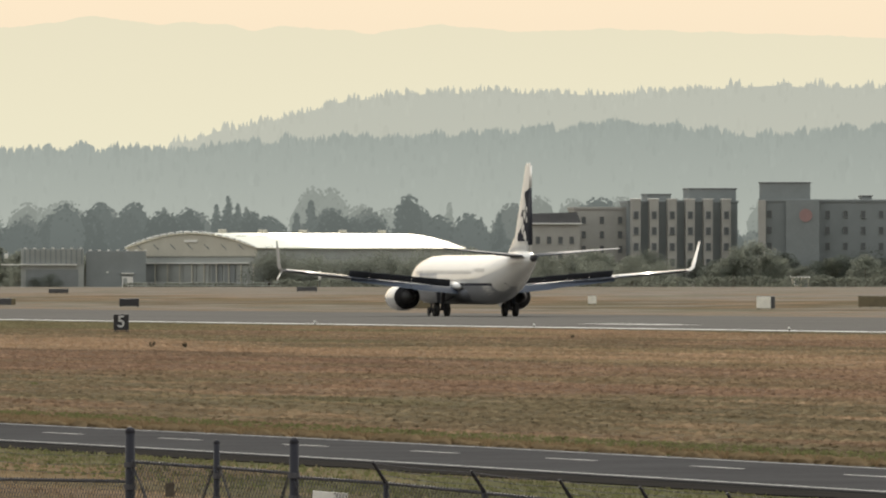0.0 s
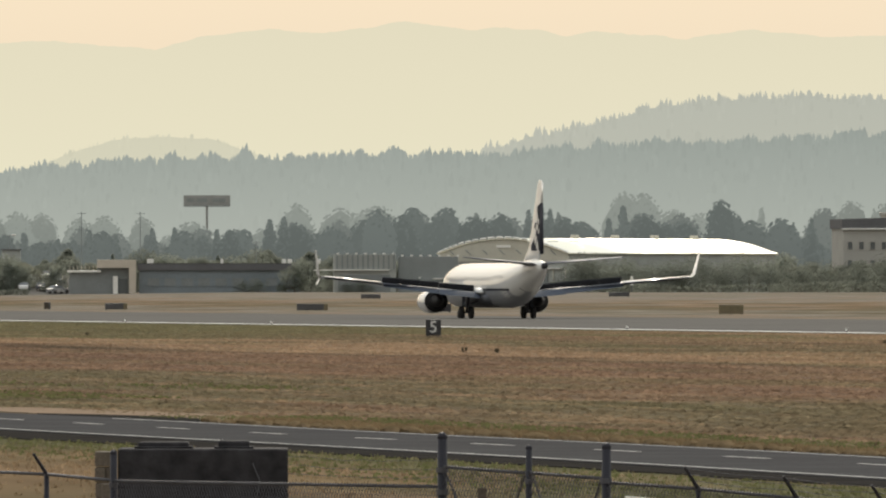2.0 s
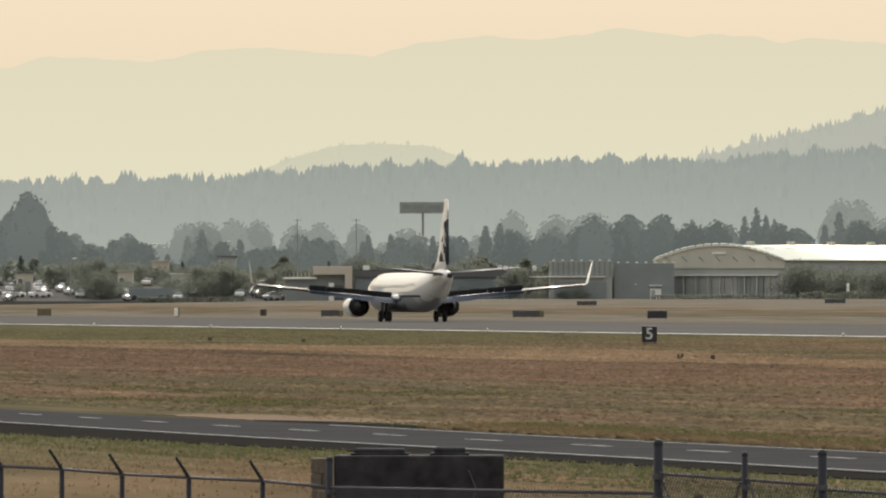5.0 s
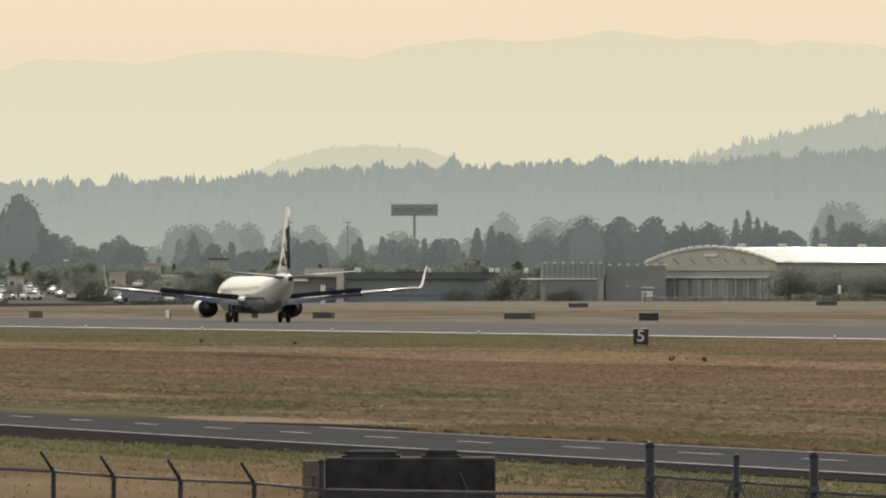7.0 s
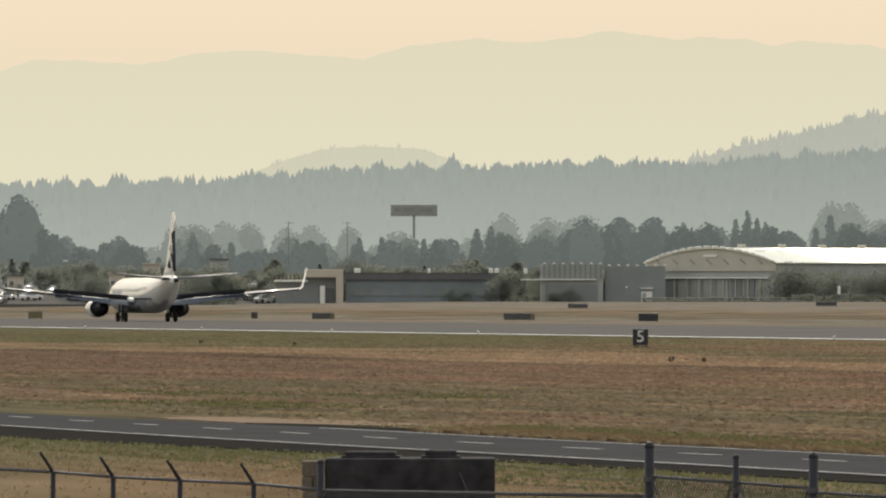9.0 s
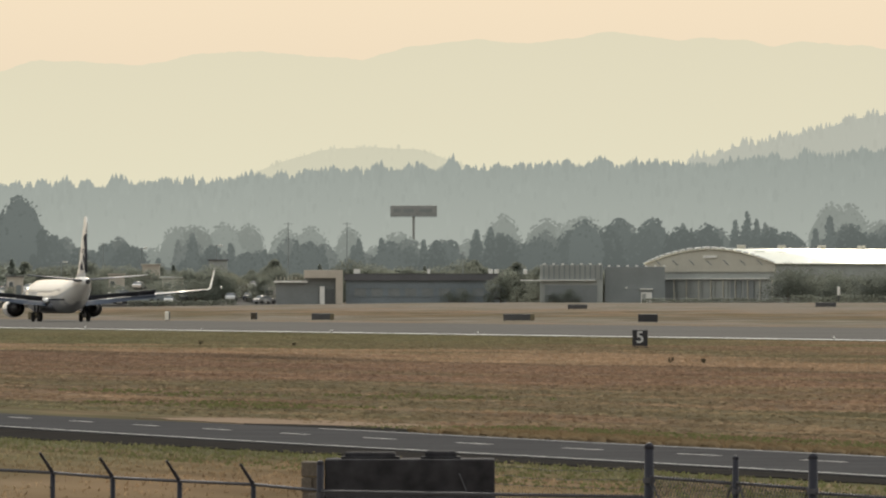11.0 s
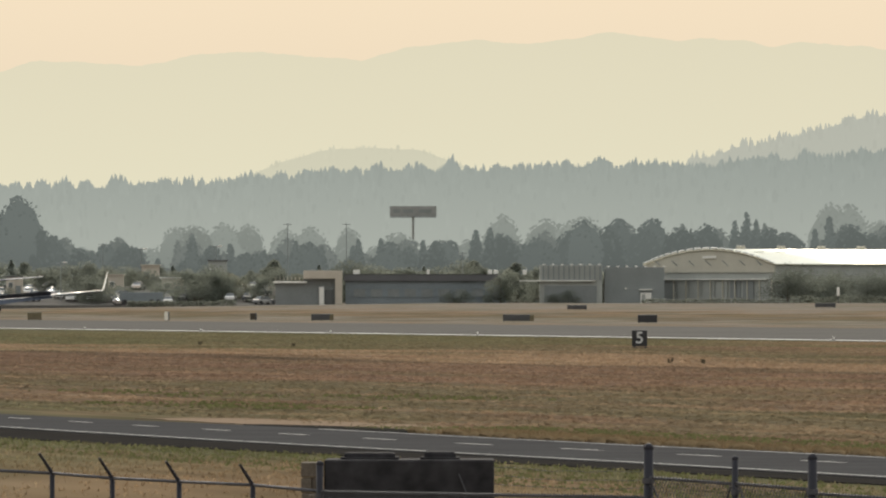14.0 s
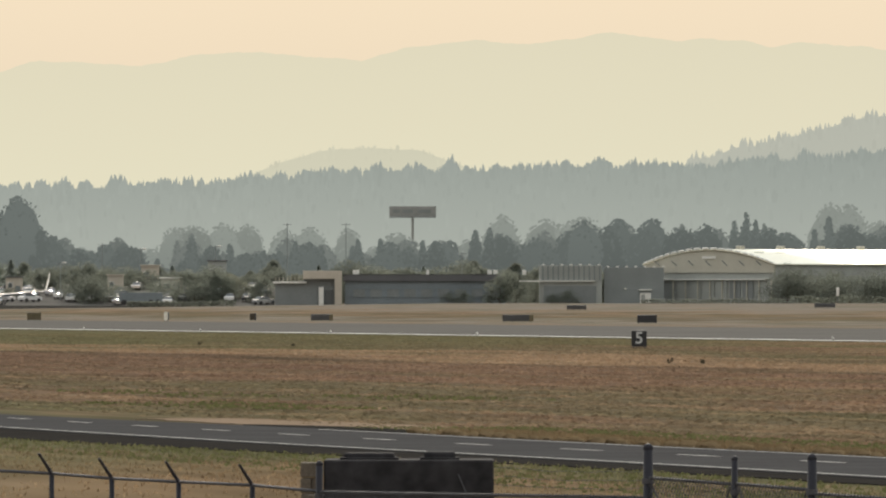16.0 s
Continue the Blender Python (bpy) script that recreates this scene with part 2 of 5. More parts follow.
M_SIGN_BLACK = mat("black_sign_face", (0.02, 0.02, 0.024), 0.5, var=0.2, size=0.4)
M_SIGN_WHITE = mat("white_sign_legend", (0.55, 0.55, 0.54), 0.5, var=0.08, size=0.3)
M_SIGN_BACK = mat("dull_sign_metal", (0.07, 0.07, 0.072), 0.6, 0.2, var=0.2, size=0.5)
M_SIGN_OLIVE = mat("faded_yellow_sign", (0.14, 0.115, 0.065), 0.7, var=0.2, size=0.5)
# Board white is kept bright to stand for sun on it.
M_SIGN_TAN = mat("sunlit_white_board", (0.82, 0.79, 0.7), 0.6, var=0.12, size=0.5)
M_WHITE = mat("white_aircraft_paint", (0.72, 0.715, 0.69), 0.2, var=0.03, size=4, coat=0.5)
M_WING = mat("grey_wing_skin", (0.19, 0.2, 0.225), 0.5, 0.0, var=0.1, size=1.5, spec=0.12)
# The flap's blue-grey is darkened to hold the underside shade.
M_FLAP = mat("shaded_blue_grey_flap", (0.058, 0.07, 0.094), 0.65, 0.0, var=0.12, size=1.2, spec=0.15)
M_SPOILER = mat("dark_spoiler_underside", (0.06, 0.062, 0.07), 0.7, var=0.2, size=0.8, spec=0.1)
M_CHROME = mat("bright_bare_metal", (0.75, 0.75, 0.76), 0.16, 0.95, var=0.05, size=0.8)
M_COWL = mat("silver_cowl_paint", (0.74, 0.74, 0.74), 0.2, 0.3, var=0.05, size=1.5, coat=0.5)
M_BELLY = mat("shaded_belly_grey", (0.27, 0.28, 0.3), 0.4, var=0.08, size=2, spec=0.3)
# Cabin glass is pale: the glare is put into its colour.
M_CABIN = mat("glared_cabin_glass", (0.62, 0.61, 0.59), 0.2, var=0.1, size=1)
M_NAVY = mat("navy_paint", (0.034, 0.036, 0.046), 0.7, var=0.15, size=1.0, spec=0.05)
# Tyre, engine and spoiler blacks are lifted slightly to imitate haze.
M_RUBBER = mat("black_tyre_rubber", (0.03, 0.03, 0.03), 0.85, var=0.2, size=0.3)
M_DARK = mat("dark_engine_core", (0.035, 0.035, 0.038), 0.6, 0.3, var=0.2, size=0.5)
M_ROOF_WHITE = mat("white_coated_metal_roof", (0.98, 0.94, 0.82), 0.5, 0.92, var=0.05, size=6)
M_GABLE = mat("cream_ribbed_cladding", (0.5, 0.48, 0.41), 0.7, var=0.1, size=3, spec=0.15)
# The grey and dark green wall colours are raised to imitate haze.
M_GREYWALL = mat("grey_green_cladding", (0.35, 0.365, 0.345), 0.75, var=0.12, size=3, spec=0.15)
M_DARKWALL = mat("dark_green_wall", (0.22, 0.235, 0.235), 0.7, var=0.15, size=3, spec=0.15)
M_BLUEWALL = mat("blue_grey_wall", (0.2, 0.228, 0.245), 0.7, var=0.15, size=4, spec=0.15)
M_BROWNROOF = mat("brown_roof_fascia", (0.125, 0.125, 0.13), 0.7, var=0.15, size=2, spec=0.15)
M_TANWALL = mat("tan_stucco", (0.5, 0.45, 0.38), 0.85, var=0.12, size=2, spec=0.15)
M_BEIGE = mat("beige_apartment_render", (0.38, 0.37, 0.34), 0.85, var=0.1, size=3, spec=0.15)
M_SLATE = mat("slate_grey_render", (0.235, 0.255, 0.255), 0.85, var=0.1, size=3, spec=0.15)
M_TRIM = mat("white_trim", (0.75, 0.74, 0.7), 0.5, var=0.08, size=1)
M_WINDOW = mat("dark_window_glass", (0.1, 0.11, 0.115), 0.2, var=0.1, size=1)
M_BARK = mat("grey_brown_bark", (0.09, 0.07, 0.055), 0.9, var=0.3, size=0.6, spec=0.15)
# Foliage is paled in base colour to imitate the haze.
M_LEAF = mat("hazy_summer_leaves", (0.185, 0.2, 0.168), 0.75, var=0.25, size=3, each=0.15, spec=0.0, pass_light=0.72)
M_LEAF_DRY = mat("hazy_yellowing_leaves", (0.195, 0.2, 0.155), 0.75, var=0.25, size=3, each=0.15, spec=0.0, pass_light=0.72)
M_NEEDLE = mat("haze_paled_needles", (0.25, 0.275, 0.25), 0.8, var=0.25, size=2, each=0.18, spec=0.0, pass_light=0.72)
# Billboard and pole are lightened in colour for the haze.
M_BILLBOARD = mat("hazed_billboard_face", (0.27, 0.28, 0.27), 0.7, var=0.15, size=2)
M_LETTER = mat("pale_blue_lettering", (0.42, 0.43, 0.46), 0.5, var=0.2, size=0.6)
M_RED = mat("dull_red_disc", (0.32, 0.2, 0.19), 0.7, var=0.1, size=1)


# ---- mesh helpers ----
def part(name, bm, material, parent=None, label=""):
    me = bpy.data.meshes.new(name)
    bm.to_mesh(me)
    bm.free()
    me.materials.append(material)
    ob = new(name, me)
    ob.parent = parent
    if label:
        ob["label"] = label
    return ob


def thing(name, label, category, m=None, group="", kind=""):
    ob = new(name)
    ob.empty_display_size = 0.2
    if m is not None:
        ob.matrix_world = m
    return tagged(ob, label, category, group, kind)


def smooth(bm):
    for f in bm.faces:
        f.smooth = True
    return bm


def box(size, centre=(0, 0, 0), bevel=0.0, rot=None, bm=None):
    bm = bm or bmesh.new()
    m = Matrix.Translation(centre) @ (rot or Matrix()) @ Matrix.Diagonal((*size, 1))
    made = bmesh.ops.create_cube(bm, size=1, matrix=m)
    if bevel:
        edges = list({e for v in made["verts"] for e in v.link_edges})
        bmesh.ops.bevel(bm, geom=edges, offset=bevel, segments=2, affect="EDGES", profile=0.5)
    return bm


def rod(p, q, r, r2=None, sides=8, bm=None):
    bm = bm or bmesh.new()
    p, q = Vector(p), Vector(q)
    m = Matrix.Translation((p + q) / 2) @ (q - p).to_track_quat("Z", "Y").to_matrix().to_4x4()
    bmesh.ops.create_cone(bm, cap_ends=True, segments=sides, radius1=r, radius2=r if r2 is None else r2, depth=(q - p).length, matrix=m)
    return bm


def loft(rings, closed=True, caps=True):
    """Skin a list of rings (each a list of points)."""
    bm = bmesh.new()
    rows = [[bm.verts.new(p) for p in ring] for ring in rings]
    n = len(rows[0])
    for a, b in zip(rows, rows[1:]):
        for i in range(n if closed else n - 1):
            j = (i + 1) % n
            bm.faces.new((a[i], a[j], b[j], b[i]))
    if caps:
        bm.faces.new(rows[0][::-1])
        bm.faces.new(rows[-1])
    bmesh.ops.recalc_face_normals(bm, faces=bm.faces)
    return bm


def oval(y, z, rx, rz, n=36):
    return [(rx * math.cos(2 * math.pi * i / n), y, z + rz * math.sin(2 * math.pi * i / n)) for i in range(n)]


def foil(lead, chord, thick, n=9):
    """A wing section: points round a thin profile from the leading edge, running aft."""
    up = [(lead[0], lead[1] - chord * k / n, lead[2] + thick * 1.9 * (math.sqrt(k / n) - k / n) + thick * 0.06 * (1 - k / n)) for k in range(n + 1)]
    down = [(lead[0], lead[1] - chord * k / n, lead[2] - thick * 0.9 * (math.sqrt(k / n) - k / n)) for k in range(n - 1, 0, -1)]
    return up + down


def prism(points, depth, bm=None):
    """Extrude a plan outline (x, z) along y by depth, centred."""
    bm = bm or bmesh.new()
    a = [bm.verts.new((x, -depth / 2, z)) for x, z in points]
    b = [bm.verts.new((x, depth / 2, z)) for x, z in points]
    n = len(points)
    faces = [bm.faces.new(a), bm.faces.new(b[::-1])] + [bm.faces.new((a[i], b[i], b[(i + 1) % n], a[(i + 1) % n])) for i in range(n)]
    bmesh.ops.recalc_face_normals(bm, faces=faces)
    return bm


def arrays(name, verts, faces, material, parent=None):
    me = bpy.data.meshes.new(name)
    me.from_pydata(verts, [], faces)
    me.materials.append(material)
    ob = new(name, me)
    ob.parent = parent
    return ob


# ---- ground ----
def ground_z(x):
    if x < 32:
        return max(-1.35, -1.35 * (32 - x) / 7)
    if x < 290:
        return 0.0
    return min(2.0, 2.0 * (x - 290) / 150)


def ground():
    xs = [-4000, -300, -60, 0, 15, 22, 25, 27, 29, 31, 32, 34, 38, 42, 46, 50, 60, 80, 110, 150, 182, 220, 267, 290, 320, 350, 380, 410, 440, 500, 700, 1200, 2500, 4000]
    ys = [-4000, -500, 0, 100, 160, 200, 250, 300, 400, 600, 900, 1300, 1800, 2400, 3200, 4000, 5000]
    verts = [(x, y, ground_z(x)) for y in ys for x in xs]
    n = len(xs)
    faces = [(j * n + i, j * n + i + 1, j * n + n + i + 1, j * n + n + i) for j in range(len(ys) - 1) for i in range(n - 1)]
    ob = arrays("ground", verts, faces, M_GRASS)
    tagged(ob, "dry straw and olive airfield grass in long bands", "ground", kind="structure")


def strip(name, x0, x1, y0, y1, z, material, label, category):
    bm = box((x1 - x0, y1 - y0, 0.06), ((x0 + x1) / 2, (y0 + y1) / 2, z - 0.03))
    ob = part(name, bm, material)
    tagged(ob, label, category, kind="structure")
    return ob


ground()
runway = strip("runway", 181.5, 262, -500, 4500, 0.03, M_RUNWAY, "weathered grey asphalt runway beside dry grass", "runway")
strip("trim_runway_edge_line", 182.9, 185.4, -500, 4500, 0.036, M_PAINT, "white painted runway edge line", "marking")
strip("trim_touchdown_stripe", 202.4, 205, 785, 808, 0.036, M_PAINT, "white painted runway stripe", "marking")
ROAD_Y = [20, 175, 188, 200, 212, 222, 235, 260, 300, 1500]
ROAD_X = [46.6, 46.6, 46.55, 46.35, 46.05, 45.6, 45.25, 45.05, 45.2, 45.2]


def road_mid(y):
    """The road's middle, eased through its slight double bend."""
    return float(np.mean(np.interp([y - 9, y - 5, y, y + 5, y + 9], ROAD_Y, ROAD_X)))


def ribbon(name, left, right, y0, y1, z, material, label, category, step=4.0, ragged=0.0, parent=None):
    """A paved strip that follows the road; left and right are offsets from its middle, fixed or by y."""
    rng = random.Random(round(y0 * 7 + z * 1000))
    ys = list(np.arange(y0, min(y1, 420), step)) + ([420, 700, 1500] if y1 > 420 else [y1])
    rows = []
    for y in ys:
        y = float(y)
        a = road_mid(y) + (left(y) if callable(left) else left) + rng.uniform(-ragged, ragged)
        b = road_mid(y) + (right(y) if callable(right) else right) + rng.uniform(-ragged, ragged)
        rows.append([(a, y, z - 0.05), (a, y, z), (b, y, z), (b, y, z - 0.05)])
    ob = part(name, loft(rows), material, parent)
    return ob if parent else tagged(ob, label, category, kind="structure")


def road_side(y):
    """How far the paving reaches past the road's middle before the grass closes over it."""
    return float(np.interp(y, [190, 215, 250, 262, 275, 290], [2.4, 2.75, 2.85, 2.6, 1.8, 1.3]))


road = ribbon("road", -3.6, road_side, 20, 1500, 0.04, M_ROAD, "dark asphalt perimeter road with white dashes", "road")
ribbon("trim_road_edge_line", -3.38, -3.26, 20, 1500, 0.046, M_PAINT_WORN, "thin white road edge line", "marking")
ribbon("trim_road_edge_line_far", lambda y: road_side(y) - 0.4, lambda y: road_side(y) - 0.31, 20, 256, 0.046, M_PAINT_WORN, "thin worn white road edge line", "marking")


def road_dashes():
    for i in range(40):
        y = 203.3 + 8.6 * (i - 6)
        turn = math.atan2(road_mid(y - 1.4) - road_mid(y + 1.4), 2.8)
        dash = part("dash", box((0.11, 2.8, 0.05)), M_PAINT_WORN, road, "white painted lane dash")
        dash.matrix_local = Matrix.Translation((road_mid(y) - 0.02, y, 0.021)) @ Matrix.Rotation(turn, 4, "Z")


road_dashes()
ribbon("verge", lambda y: -float(np.interp(y, [150, 185, 205, 225, 245, 300], [4.9, 4.9, 5.2, 5.9, 6.6, 6.6])), -3.62, 20, 1500, 0.02, M_VERGE, "dark verge along the road", "verge", 1.5, 0.13)
ribbon("tar_patch", 2.87, lambda y: 2.95 + 1.5 * math.sin(math.pi * min(1, max(0, (y - 251) / 17))) ** 0.7, 251, 268, 0.03, M_VERGE, "black tar patch beside the road", "patch", 1.0, 0.05)
ribbon("bare_earth", lambda y: 3.0 + 1.55 * math.sin(math.pi * min(1, max(0, (y - 250) / 18))) ** 0.7, lambda y: 5.0 + 1.3 * math.sin(math.pi * (y - 248) / 36), 249, 282, 0.022, M_EARTH, "pale bare earth beside the tar patch", "earth", 1.2, 0.22)


# ---- the airliner ----
def airliner():
    jet = thing("airliner", "white twin-jet airliner with navy tail marking rolling out on the runway", "airplane")
    secs = [(19.6, 2.75, 0.06, 0.06), (19.3, 2.77, 0.42, 0.42), (18.6, 2.85, 0.85, 0.88), (17.4, 3.0, 1.3, 1.4), (15.8, 3.18, 1.68, 1.8), (13.5, 3.28, 1.86, 1.98),
            (11.0, 3.3, 1.88, 2.0), (0.0, 3.3, 1.88, 2.0), (-6.0, 3.3, 1.88, 2.0), (-8.5, 3.4, 1.84, 1.9), (-11.0, 3.62, 1.68, 1.68), (-13.5, 3.92, 1.4, 1.4),
            (-16.0, 4.25, 1.02, 1.06), (-18.0, 4.5, 0.62, 0.7), (-19.2, 4.64, 0.36, 0.42), (-19.6, 4.7, 0.22, 0.26)]
    secs = [(y, z - 0.32 * min(1, max(0, (y + 16) / 8)), rx, rz) for y, z, rx, rz in secs]
    part("fuselage", smooth(loft([oval(*s) for s in secs])), M_WHITE, jet, "glossy white fuselage")
    bm = loft([oval(8.0, 2.0, 1.5, 0.5, 24), oval(6.0, 1.95, 1.95, 0.85, 24), oval(-2.5, 1.95, 1.95, 0.85, 24), oval(-5.5, 2.1, 1.3, 0.45, 24)])
    part("belly_fairing", smooth(bm), M_WING, jet, "grey belly fairing")
    part("exhaust_cone", smooth(rod((0, -19.5, 4.69), (0, -19.95, 4.75), 0.3, 0.22, 16)), M_DARK, jet, "dark auxiliary exhaust")
    for s in (-1, 1):
        # the waist stripe runs level along the side of the hull
        ring = []
        for y, z, rx, rz in secs[4:12]:
            ring.append([(s * (rx * math.sqrt(max(0.0, 1 - ((h - z) / rz) ** 2)) + 0.014), y, h) for h in (2.5, 2.6, 2.7)])
        part("waist_stripe", loft(ring, closed=False, caps=False), M_NAVY, jet, "navy stripe low on the hull")
        # Grey shell under the hull: belly paint with its shade in the tone.
        ring = []
        for y, z, rx, rz in secs[4:12]:
            low = math.asin(max(-1, min(1, (2.5 - z) / rz)))
            ring.append([(s * (rx + 0.012) * math.cos(q), y, z + (rz + 0.012) * math.sin(q)) for q in [low + (-math.pi / 2 - low) * k / 8 for k in range(9)]])
        part("belly_skin", smooth(loft(ring, closed=False, caps=False)), M_BELLY, jet, "grey painted belly with underside shade in its tone")
        # cabin windows
        for i in range(30):
            y = 13.2 - i * 0.82
            if y > -10.5:
                zz, rx = (3.3, 1.88) if y > -6 else (3.45, 1.8)
                part("cabin_window", box((0.03, 0.24, 0.34), (s * (rx - 0.03), y, zz + 0.3)), M_CABIN, jet)
        # name along the hull, as bars
        for i, wd in enumerate((0.9, 0.5, 0.75, 0.6, 0.8, 0.55)):
            part("hull_lettering", box((0.03, wd * 0.8, 0.62), (s * 1.862, 11.6 - i * 1.05, 3.2)), M_LETTER, jet, "pale blue bar in place of lettering")
        # wing
        wing = part("wing", smooth(loft([foil((s * 1.4, 6.6, 2.2), 8.6, 0.72), foil((s * 5.6, 4.2, 2.62), 5.6, 0.5), foil((s * 17.0, -2.7, 3.72), 1.65, 0.17)])), M_WING, jet, "grey swept wing")
        tip = loft([foil((s * 17.0, -2.7, 3.72), 1.65, 0.15), foil((s * 17.25, -3.1, 3.98), 1.35, 0.12), foil((s * 17.62, -4.25, 6.1), 0.6, 0.06)])
        part("winglet", smooth(tip), M_WHITE, jet, "white blended winglet")
        # A white piece is added under the left tip only.
        if s < 0:
            part("wingtip_piece", smooth(loft([foil((s * 17.0, -3.2, 3.7), 1.0, 0.2), foil((s * 17.5, -3.9, 2.95), 0.35, 0.08)])), M_WHITE, wing, "white piece under the left wingtip")
        part("leading_edge", smooth(rod((s * 5.9, 4.12, 2.66), (s * 16.9, -2.6, 3.7), 0.14, 0.07, 10)), M_CHROME, wing, "bare metal slat edge")
        # outboard trailing edge, bright from behind
        part("aileron", smooth(loft([foil((s * 11.2, -1.15, 3.24), 1.35, 0.26), foil((s * 16.7, -3.85, 3.76), 0.62, 0.16)])), M_CHROME, wing, "light metal aileron")
        # Dark strip below the aileron, put there as its shade.
        part("edge_shade_strip", smooth(loft([foil((s * 11.0, -1.3, 3.08), 1.25, 0.2), foil((s * 16.7, -3.75, 3.62), 0.6, 0.14)])), M_SPOILER, wing, "dark strip for the shade under the trailing edge")
        # flaps let down behind the wing
        for x0, x1, y0, y1, z0, z1, c in ((2.1, 5.82, -1.6, -1.5, 2.32, 2.56, 1.35), (5.84, 11.0, -1.3, -2.05, 2.6, 3.15, 1.05)):
            bm = loft([foil((s * x0, 0, 0), c, 0.2), foil((s * x1, 0, 0), c * 0.8, 0.16)])
            for v in bm.verts:
                k = (abs(v.co.x) - x0) / (x1 - x0)
                yy, zz = v.co.y, v.co.z
                v.co.y = y0 + (y1 - y0) * k + yy * 0.82 + zz * 0.5
                v.co.z = z0 + (z1 - z0) * k + yy * 0.4 + zz * 0.88 + 0.05
            part("flap", bm, M_FLAP, wing, "lowered blue-grey landing flap darkened for shade")
        for x in (4.2, 7.4, 10.2):
            k = (x - 2) / 15
            y, z = -0.9 - 2.2 * k * 0.8, 2.15 + 1.35 * k
            bm = loft([oval(y + 1.6, z, 0.05, 0.08, 10), oval(y + 0.6, z - 0.12, 0.2, 0.3, 10), oval(y - 1.0, z - 0.42, 0.16, 0.24, 10), oval(y - 1.9, z - 0.75, 0.03, 0.05, 10)])
            part("flap_track_fairing", smooth(bm), M_WING, wing, "pointed grey flap track fairing")
        # ground spoilers standing up
        for x0, x1 in ((2.2, 5.55), (5.58, 7.38), (7.41, 9.16), (9.19, 11.0)):
            k0, k1 = (x0 - 2) / 15, (x1 - 2) / 15
            bm = loft([[(s * x0, 0.35 - 3.1 * k0, 2.45 + 1.36 * k0), (s * x1, 0.35 - 3.1 * k1, 2.45 + 1.36 * k1)],
                       [(s * x0, -0.25 - 3.1 * k0, 2.98 + 1.36 * k0), (s * x1, -0.25 - 3.1 * k1, 2.93 + 1.36 * k1)]], closed=False, caps=False)
            bmesh.ops.solidify(bm, geom=bm.faces[:], thickness=0.05)
            part("spoiler", bm, M_SPOILER, wing, "raised dark spoiler panel")
        # engine
        eng = part("engine", smooth(loft([oval(8.2, 1.5, 0.86, 0.84, 28), oval(8.0, 1.5, 1.0, 0.98, 28), oval(7.0, 1.5, 1.1, 1.06, 28), oval(5.7, 1.52, 1.1, 1.07, 28), oval(4.75, 1.55, 1.04, 1.02, 28),
                                              oval(4.62, 1.55, 1.01, 0.99, 28), oval(4.9, 1.55, 0.99, 0.97, 28)])), M_COWL, jet, "polished metal engine cowl")
        for v in eng.data.vertices:
            v.co.x = v.co.x * 1.07 + s * 4.65
        # Dark disc in the duct mouth stands for the shade inside.
        sleeve = part("exhaust_disc", smooth(loft([oval(4.66, 1.55, 1.0, 0.98, 28), oval(4.8, 1.55, 0.985, 0.965, 28)])), M_DARK, eng, "dark disc for the depth of the exhaust duct")
        core = part("exhaust_core", smooth(loft([oval(5.2, 1.56, 0.6, 0.6, 20), oval(3.6, 1.6, 0.48, 0.48, 20), oval(3.2, 1.62, 0.3, 0.3, 20), oval(2.6, 1.62, 0.06, 0.06, 20)])), M_DARK, eng, "dark exhaust nozzle and plug")
        fan = part("fan_face", smooth(loft([oval(7.4, 1.5, 0.84, 0.84, 20), oval(4.7, 1.55, 0.79, 0.79, 20)])), M_DARK, eng, "dark duct wall")
        for o in (core, fan, sleeve):
            for v in o.data.vertices:
                v.co.x = v.co.x * 1.07 + s * 4.65
        part("pylon", box((0.3, 4.2, 0.5), (s * 4.65, 4.9, 2.5), 0.1), M_WING, jet, "grey engine pylon")
        fair = loft([oval(-0.2, 2.5, 0.1, 0.12, 12), oval(-1.2, 2.52, 0.42, 0.3, 12), oval(-2.2, 2.45, 0.4, 0.28, 12), oval(-3.1, 2.38, 0.08, 0.1, 12)])
        bmesh.ops.translate(fair, verts=fair.verts, vec=(s * 2.05, 0, 0))
        part("root_fairing", smooth(fair), M_WHITE, jet, "gleaming white wing root fairing")
        # tailplane
        part("tailplane", smooth(loft([foil((s * 0.5, -14.6, 4.85), 3.9, 0.42), foil((s * 7.15, -18.4, 5.45), 1.35, 0.14)])), M_FLAP, jet, "grey tailplane")
        # main gear: two wheels on a strut
        leg = part("main_gear_leg", rod((s * 2.6, 0.1, 2.1), (s * 2.86, 0, 0.56), 0.14, 0.11, 10), M_GALV, jet, "steel main gear leg")
        part("side_brace", rod((s * 1.2, 0.1, 1.9), (s * 2.8, 0, 1.1), 0.06), M_GALV, leg)
        part("gear_door", box((0.06, 1.1, 0.95), (s * 3.12, 0, 1.5), 0.02), M_FLAP, leg, "grey gear door")
        part("axle", rod((s * 2.3, 0, 0.56), (s * 3.42, 0, 0.56), 0.08), M_GALV, leg)
        for dx in (-0.44, 0.44):
            tyre = part("main_wheel", wheel(0.56, 0.4), M_RUBBER, jet, "black main gear tyre")
            tyre.matrix_local = pose(s * 2.86 + dx, 0, 0.56)
            part("hub", smooth(rod((-0.21, 0, 0), (0.21, 0, 0), 0.22, 0.22, 14)), M_GALV, tyre, "grey wheel hub")
            wheels.append((tyre, s * 2.86 + dx, 0, 0.56))
    leg = part("nose_gear_leg", rod((0, 15.7, 1.8), (0, 15.6, 0.35), 0.09, 0.08, 10), M_GALV, jet, "steel nose gear leg")
    part("drag_brace", rod((0, 14.6, 1.6), (0, 15.6, 0.7), 0.05), M_GALV, leg)
